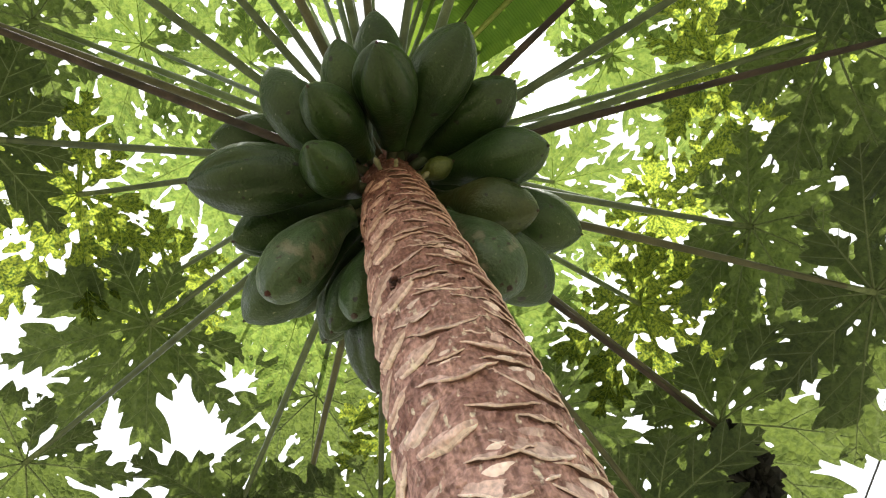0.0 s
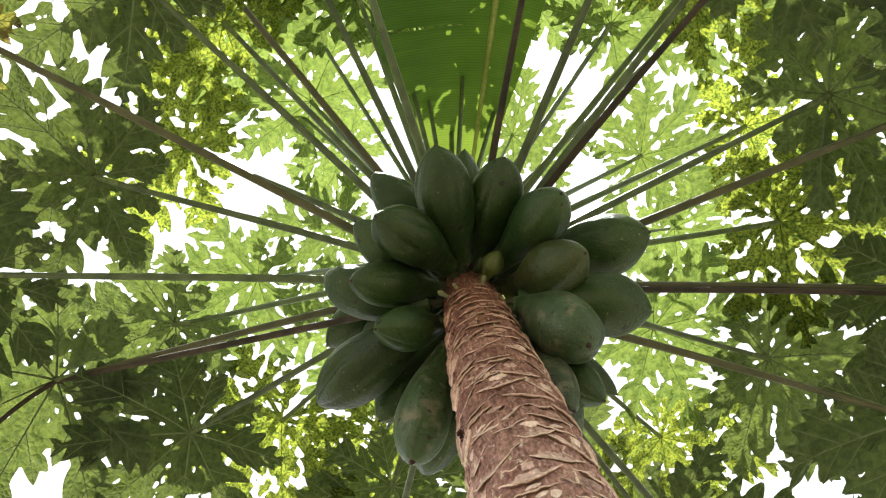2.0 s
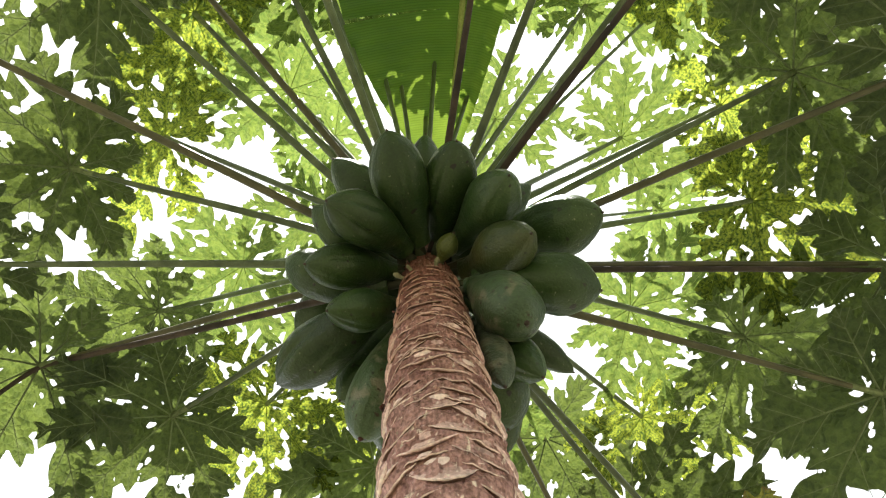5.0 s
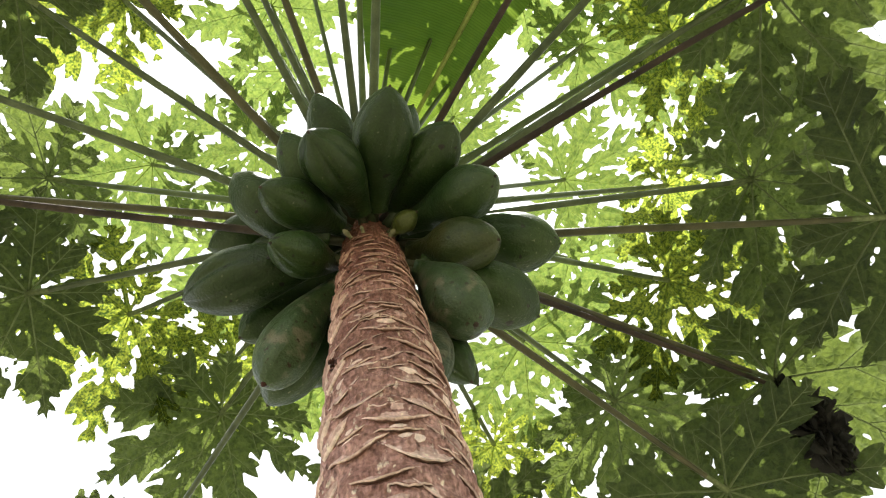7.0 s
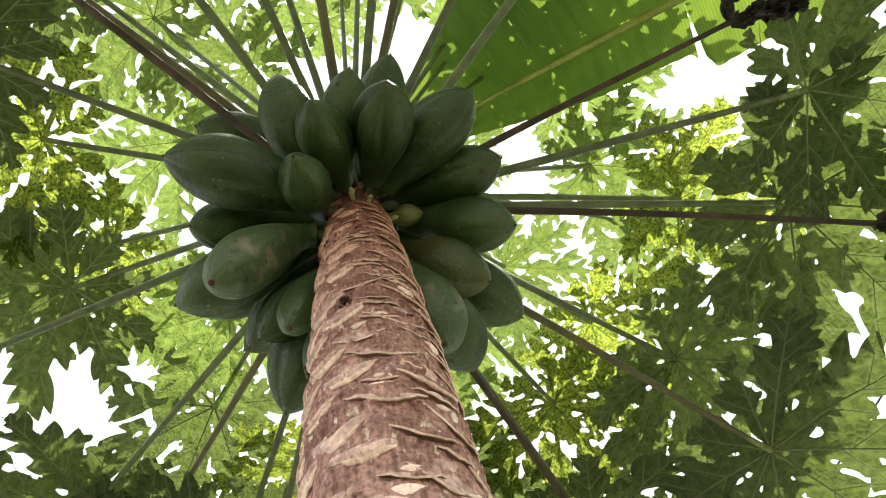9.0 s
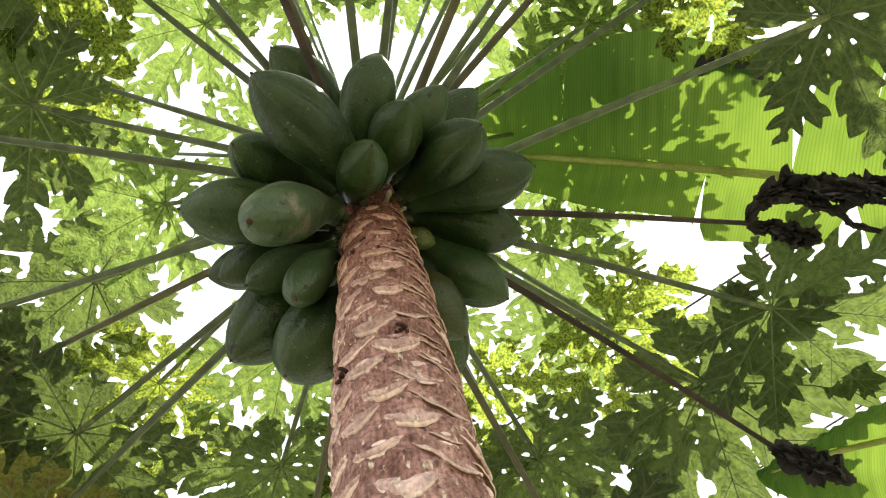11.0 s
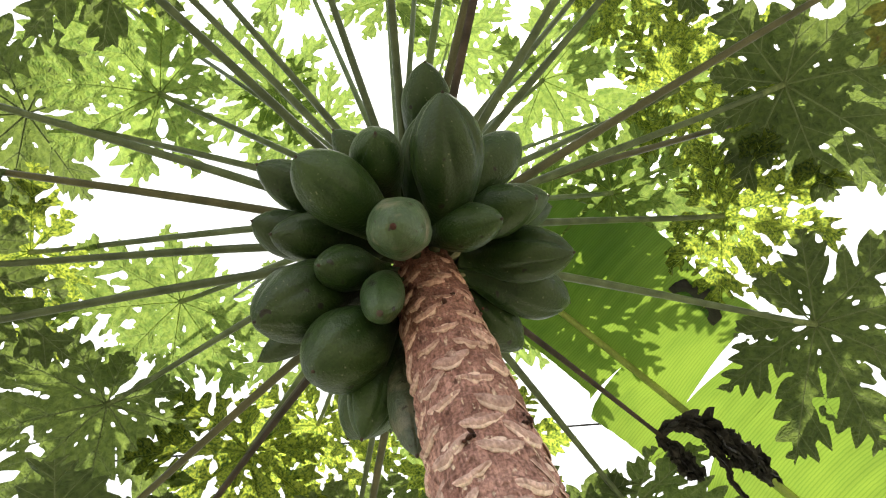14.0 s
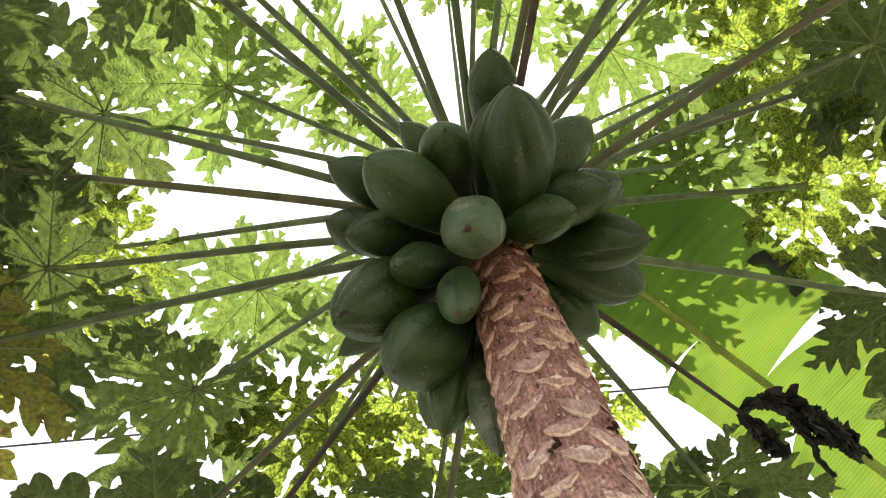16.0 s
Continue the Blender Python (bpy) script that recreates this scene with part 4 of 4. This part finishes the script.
def leaf_scar(az, z, width, height, seed, worn):
    """A shield-shaped scar plate: gull-winged top edge, and a sharp wavy lower lip that overhangs."""
    rnd = random.Random(seed)
    cols, rows = 18, 8
    verts, faces, under = [], [], []
    skew = rnd.uniform(-0.13, 0.13)
    point = rnd.uniform(0.45, 0.95)
    proud = rnd.uniform(0.0040, 0.0080) if worn else rnd.uniform(0.0060, 0.0105)
    r0 = trunk_radius(z)
    rnd_lip = rnd.uniform(0.22, 0.5)
    for j in range(cols + 1):
        u = j / cols * 2 - 1
        top = height * (0.20 + 0.34 * abs(u) ** 1.5 - 0.08 * math.exp(-(u / 0.2) ** 2) + skew * u)
        low = height * (-point * (1 - abs(u) ** 1.7) + 0.36 * abs(u) ** 2 + skew * u) + 0.0046 * noise.noise((u * 3, seed, 2)) + 0.0010 * noise.noise((u * 11, seed, 5))
        edge = 1 - abs(u) ** 4
        a = radians(az) + u * width / 2 / r0
        for i in range(rows + 1):
            t = (i / rows) ** 0.8
            zz = z + top + (low - top) * t
            out = -0.002 + ((proud * t ** 3 if worn else proud * math.sin(math.pi * (0.08 + 0.80 * t ** 1.3))) + 0.0020) * edge + 0.0010 * noise.noise((u * 6, t * 5, seed))
            r = trunk_radius(zz) + out
            verts.append((r * math.cos(a), r * math.sin(a), zz))
        for back, rise in ((0.0, 0.0), (proud * 0.2, -0.0014), (proud * (rnd_lip if worn else 0.4), -0.0004), (proud * 1.3 + 0.002, 0.0035)):
            r = trunk_radius(zz) + out - back * edge - 0.0001
            under.append((r * math.cos(a), r * math.sin(a), zz + rise * edge))
    for j in range(cols):
        for i in range(rows):
            a = j * (rows + 1) + i
            faces.append((a, a + 1, a + rows + 2, a + rows + 1))
    upper = len(faces)
    k0 = len(verts)
    verts += under
    for j in range(cols):
        for i in range(3):
            a = k0 + j * 4 + i
            faces.append((a, a + 1, a + 5, a + 4))
    lower = len(faces)
    # the bud scar over its middle
    k0 = len(verts)
    for j in range(7):
        u = j / 6 * 2 - 1
        for i in range(3):
            zz = z + height * (0.62 - 0.22 * u * u - 0.30 * i * (1 - u * u) * 0.9)
            out = (-0.001, 0.0042, 0.0005)[i] * (1 - abs(u) ** 3) - 0.0006
            a = radians(az) + (u * 0.17 + skew * 0.4) * width / r0
            r = trunk_radius(zz) + out
            verts.append((r * math.cos(a), r * math.sin(a), zz))
    for j in range(6):
        for i in range(2):
            a = k0 + j * 3 + i
            faces.append((a, a + 1, a + 4, a + 3))
    me = mesh_of("leaf_scar", verts, faces, SCAR)
    for other in (BARK, LIP_SHADE, SCAR_RIM):
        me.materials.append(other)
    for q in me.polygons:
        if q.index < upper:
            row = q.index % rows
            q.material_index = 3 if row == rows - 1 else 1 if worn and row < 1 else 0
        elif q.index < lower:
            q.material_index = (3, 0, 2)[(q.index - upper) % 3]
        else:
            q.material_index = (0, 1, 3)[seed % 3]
    part("leaf_scar", me, trunk)


def scar_all():
    rnd = random.Random(4)
    for n in range(66):
        # close, narrow chevrons under the fruit on the worn side
        z = 2.97 - n * 0.0034
        az = (n * 137.508 + rnd.uniform(-9, 9)) % 360
        if (az > 245 or az < 30) and n % 3:
            w = rnd.uniform(0.036, 0.062)
            leaf_scar(az, z + rnd.uniform(-0.004, 0.004), w, w * rnd.uniform(0.20, 0.36), n, True)
    for n in range(160):
        # shields in a spiral, broad and run together on the worn side
        z = 2.965 - n * 0.0074
        az = (n * 137.508 + 40 + rnd.uniform(-7, 7)) % 360
        down = min(1.0, (2.965 - z) / 0.5)
        if 25 < az < 255:
            w = rnd.uniform(0.042, 0.062) + 0.016 * down
            leaf_scar(az, z + rnd.uniform(-0.008, 0.008), w, w * rnd.uniform(0.30, 0.50), 400 + n, False)
        elif z < 2.80:
            w = rnd.uniform(0.060, 0.084) + 0.020 * down
            leaf_scar(az, z + rnd.uniform(-0.006, 0.006), w, w * rnd.uniform(0.30, 0.46), 700 + n, True)
            if n % 3:
                w = rnd.uniform(0.045, 0.070)
                leaf_scar(az + rnd.uniform(-24, 24), z + 0.028, w, w * rnd.uniform(0.20, 0.30), 1000 + n, True)


scar_all()


# ---- banana plant beside the papaya ----
def banana_frame(pts, i, side):
    n = len(pts) - 1
    way = (pts[min(i + 1, n)] - pts[max(i - 1, 0)]).normalized()
    across = way.cross(Vector((0, 0, 1))).normalized() * side
    return way, across, across.cross(way) * side


def banana_leaf(parent, rib, halves, seed, splits=(), label="", skin=None):
    """A broad banana blade on both sides of a curved midrib; halves are (along, width) pairs, splits (along, side, reach, gap)."""
    pts = bezier(*[Vector(p) for p in rib], 320)
    n = len(pts) - 1
    cols = 18
    for side, half in zip((1, -1), halves):
        verts, faces, uvs = [], [], []
        tears = sorted((at, reach, gap) for at, s, reach, gap in splits if s == side)
        # the rows of each strip between two tears
        cuts = [0.0] + [t[0] for t in tears] + [1.0]
        for c in range(len(cuts) - 1):
            u0, u1 = cuts[c], cuts[c + 1]
            count = max(3, int((u1 - u0) * n))
            first = len(verts)
            for i in range(count + 1):
                u = u0 + (u1 - u0) * i / count
                for j in range(cols + 1):
                    v = j / cols
                    along = u
                    if c > 0:
                        at, reach, gap = tears[c - 1]
                        along += 0.7 * gap * max(0.0, (v - reach) / (1 - reach)) ** 1.2 * math.exp(-(u - at) / 0.025)
                    if c < len(tears):
                        at, reach, gap = tears[c]
                        along -= 0.3 * gap * max(0.0, (v - reach) / (1 - reach)) ** 1.2 * math.exp(-(at - u) / 0.025)
                    along = min(max(along, 0.0), 0.9999) * n
                    k = int(along)
                    p = pts[k].lerp(pts[k + 1], along - k)
                    way, across, up = banana_frame(pts, k, side)
                    w = float(np.interp(u, [h[0] for h in half], [h[1] for h in half])) * min(1.0, (u / 0.28) ** 0.6)
                    w *= 1 + 0.05 * noise.noise((u * 14, side, seed))
                    ripple = (0.0030 * math.sin(u * n * 1.05) + 0.003 * noise.noise((u * n * 0.35, 3, seed))) * min(1, 4 * v) + 0.025 * noise.noise((u * 9, v * 2, seed + side))
                    uvs.append((u, v))
                    verts.append(p + across * (w * v) - way * (0.10 * v * w) + up * (w * (0.06 * v - 0.45 * v * v) + ripple))
            for i in range(count):
                for j in range(cols):
                    a = first + i * (cols + 1) + j
                    faces.append((a, a + cols + 1, a + cols + 2, a + 1) if side > 0 else (a, a + 1, a + cols + 2, a + cols + 1))
        part("banana_leaf", mesh_of("banana_leaf", verts, faces, skin or BANANA, uvs=uvs), parent, label)
    v, f = tube([p + Vector((0, 0, -0.004)) for p in pts[8::4]], [0.006 + 0.017 * (i / n) for i in range(8, n + 1, 4)], 8)
    part("midrib", mesh_of("midrib", v, f, RIB), parent, "thick yellow-green midrib")
    return pts


banana_plant = tagged(new("banana_plant"), "banana plant with broad torn bright green leaves", "plant")
v, f = tube([(2.75, -1.62, -0.05), (2.74, -1.61, 0.8), (2.7, -1.58, 1.6), (2.62, -1.52, 2.25)], [0.12, 0.105, 0.085, 0.05], 16)
part("stem", mesh_of("stem", v, f, STEM_GREEN), banana_plant, "thick smooth green false stem")
ribs = banana_leaf(banana_plant, ((0.16, 0.0, 3.93), (0.89, -0.39, 3.809), (1.458, -0.747, 3.485), (2.62, -1.52, 2.2)),
                   (((0, 0.42), (1, 0.42)), ((0, 0.14), (0.385, 0.150), (0.40, 0.21), (0.50, 0.20), (0.56, 0.14), (0.64, 0.185), (0.8, 0.20), (1, 0.19))), 2,
                   ((0.215, 1, 0.12, 0.006), (0.475, 1, 0.05, 0.034), (0.54, 1, 0.40, 0.004), (0.70, 1, 0.4, 0.012), (0.39, -1, 0.10, 0.008), (0.535, -1, 0.25, 0.030), (0.72, -1, 0.3, 0.014)),
                   "broad bright green banana leaf torn between its veins")
banana_leaf(banana_plant, ((1.20, 0.12, 2.95), (1.60, -0.18, 3.06), (2.3, -0.95, 2.8), (2.66, -1.55, 2.1)), (((0, 0.22), (1, 0.22)), ((0, 0.22), (1, 0.22))), 6, ((0.4, 1, 0.3, 0.008), (0.55, -1, 0.4, 0.008)), "green banana leaf")

banana_leaf(banana_plant, ((1.17, -0.39, 2.90), (1.55, -0.72, 2.90), (2.2, -1.2, 2.65), (2.66, -1.55, 2.1)), (((0, 0.12), (1, 0.16)), ((0, 0.16), (1, 0.2))), 9, (), "glossy banana leaf under the torn one, sky reflection in its blue-green colour", SKY_PALE)


# ---- a dry scrap of leaf stuck under the banana blade ----
def leaf_scrap(pts, u0, u1, v0, half):
    rows, cols = 24, 8
    verts, faces = [], []
    for i in range(rows + 1):
        t = i / rows
        p = (u0 + (u1 - u0) * t) * (len(pts) - 1)
        k = int(p)
        way, across, up = banana_frame(pts, k, 1)
        base = pts[k].lerp(pts[k + 1], p - k)
        wide = 0.085 * math.sin(math.pi * (0.06 + 0.88 * t)) ** 0.6 * (1 + 0.18 * math.sin(t * 15))
        for j in range(cols + 1):
            v = v0 + 0.10 * math.sin(math.pi * t) + wide * (j / cols - 0.5) * (1 if j < cols else 1 + 0.25 * math.sin(t * 26)) / half
            curl = -0.014 - 0.012 * math.cos(math.pi * (j / cols - 0.5) * 2) * math.sin(math.pi * t)
            verts.append(base + across * (half * v) - way * (0.10 * v * half) + up * (half * (0.06 * v - 0.45 * v * v) + curl))
    for i in range(rows):
        for j in range(cols):
            a = i * (cols + 1) + j
            faces.append((a, a + cols + 1, a + cols + 2, a + 1))
    ob = tagged(new("dead_leaf", mesh_of("dead_leaf", verts, faces, DRY)), "dark curled scrap of dead leaf clinging under the banana leaf", "dead leaf")
    thick = ob.modifiers.new("thickness", "SOLIDIFY")
    thick.thickness = 0.003


leaf_scrap(ribs, 0.370, 0.440, 0.76, 0.42)


# ---- overhead cables ----
def cable(a, b, sag):
    a, b = Vector(a), Vector(b)
    pts = [a.lerp(b, i / 40) - Vector((0, 0, sag * 4 * (i / 40) * (1 - i / 40))) for i in range(41)]
    v, f = tube(pts, [0.011] * 41, 6)
    return tagged(new("overhead_cable", mesh_of("overhead_cable", v, f, CABLE)), "thin black overhead cable far above the garden", "cable", "overhead cables")


cable((-9.0, 29.3, 7.3), (16.5, -28.0, 7.3), 0.3)
cable((-6.6, 29.3, 7.3), (18.9, -28.0, 7.3), 0.3)
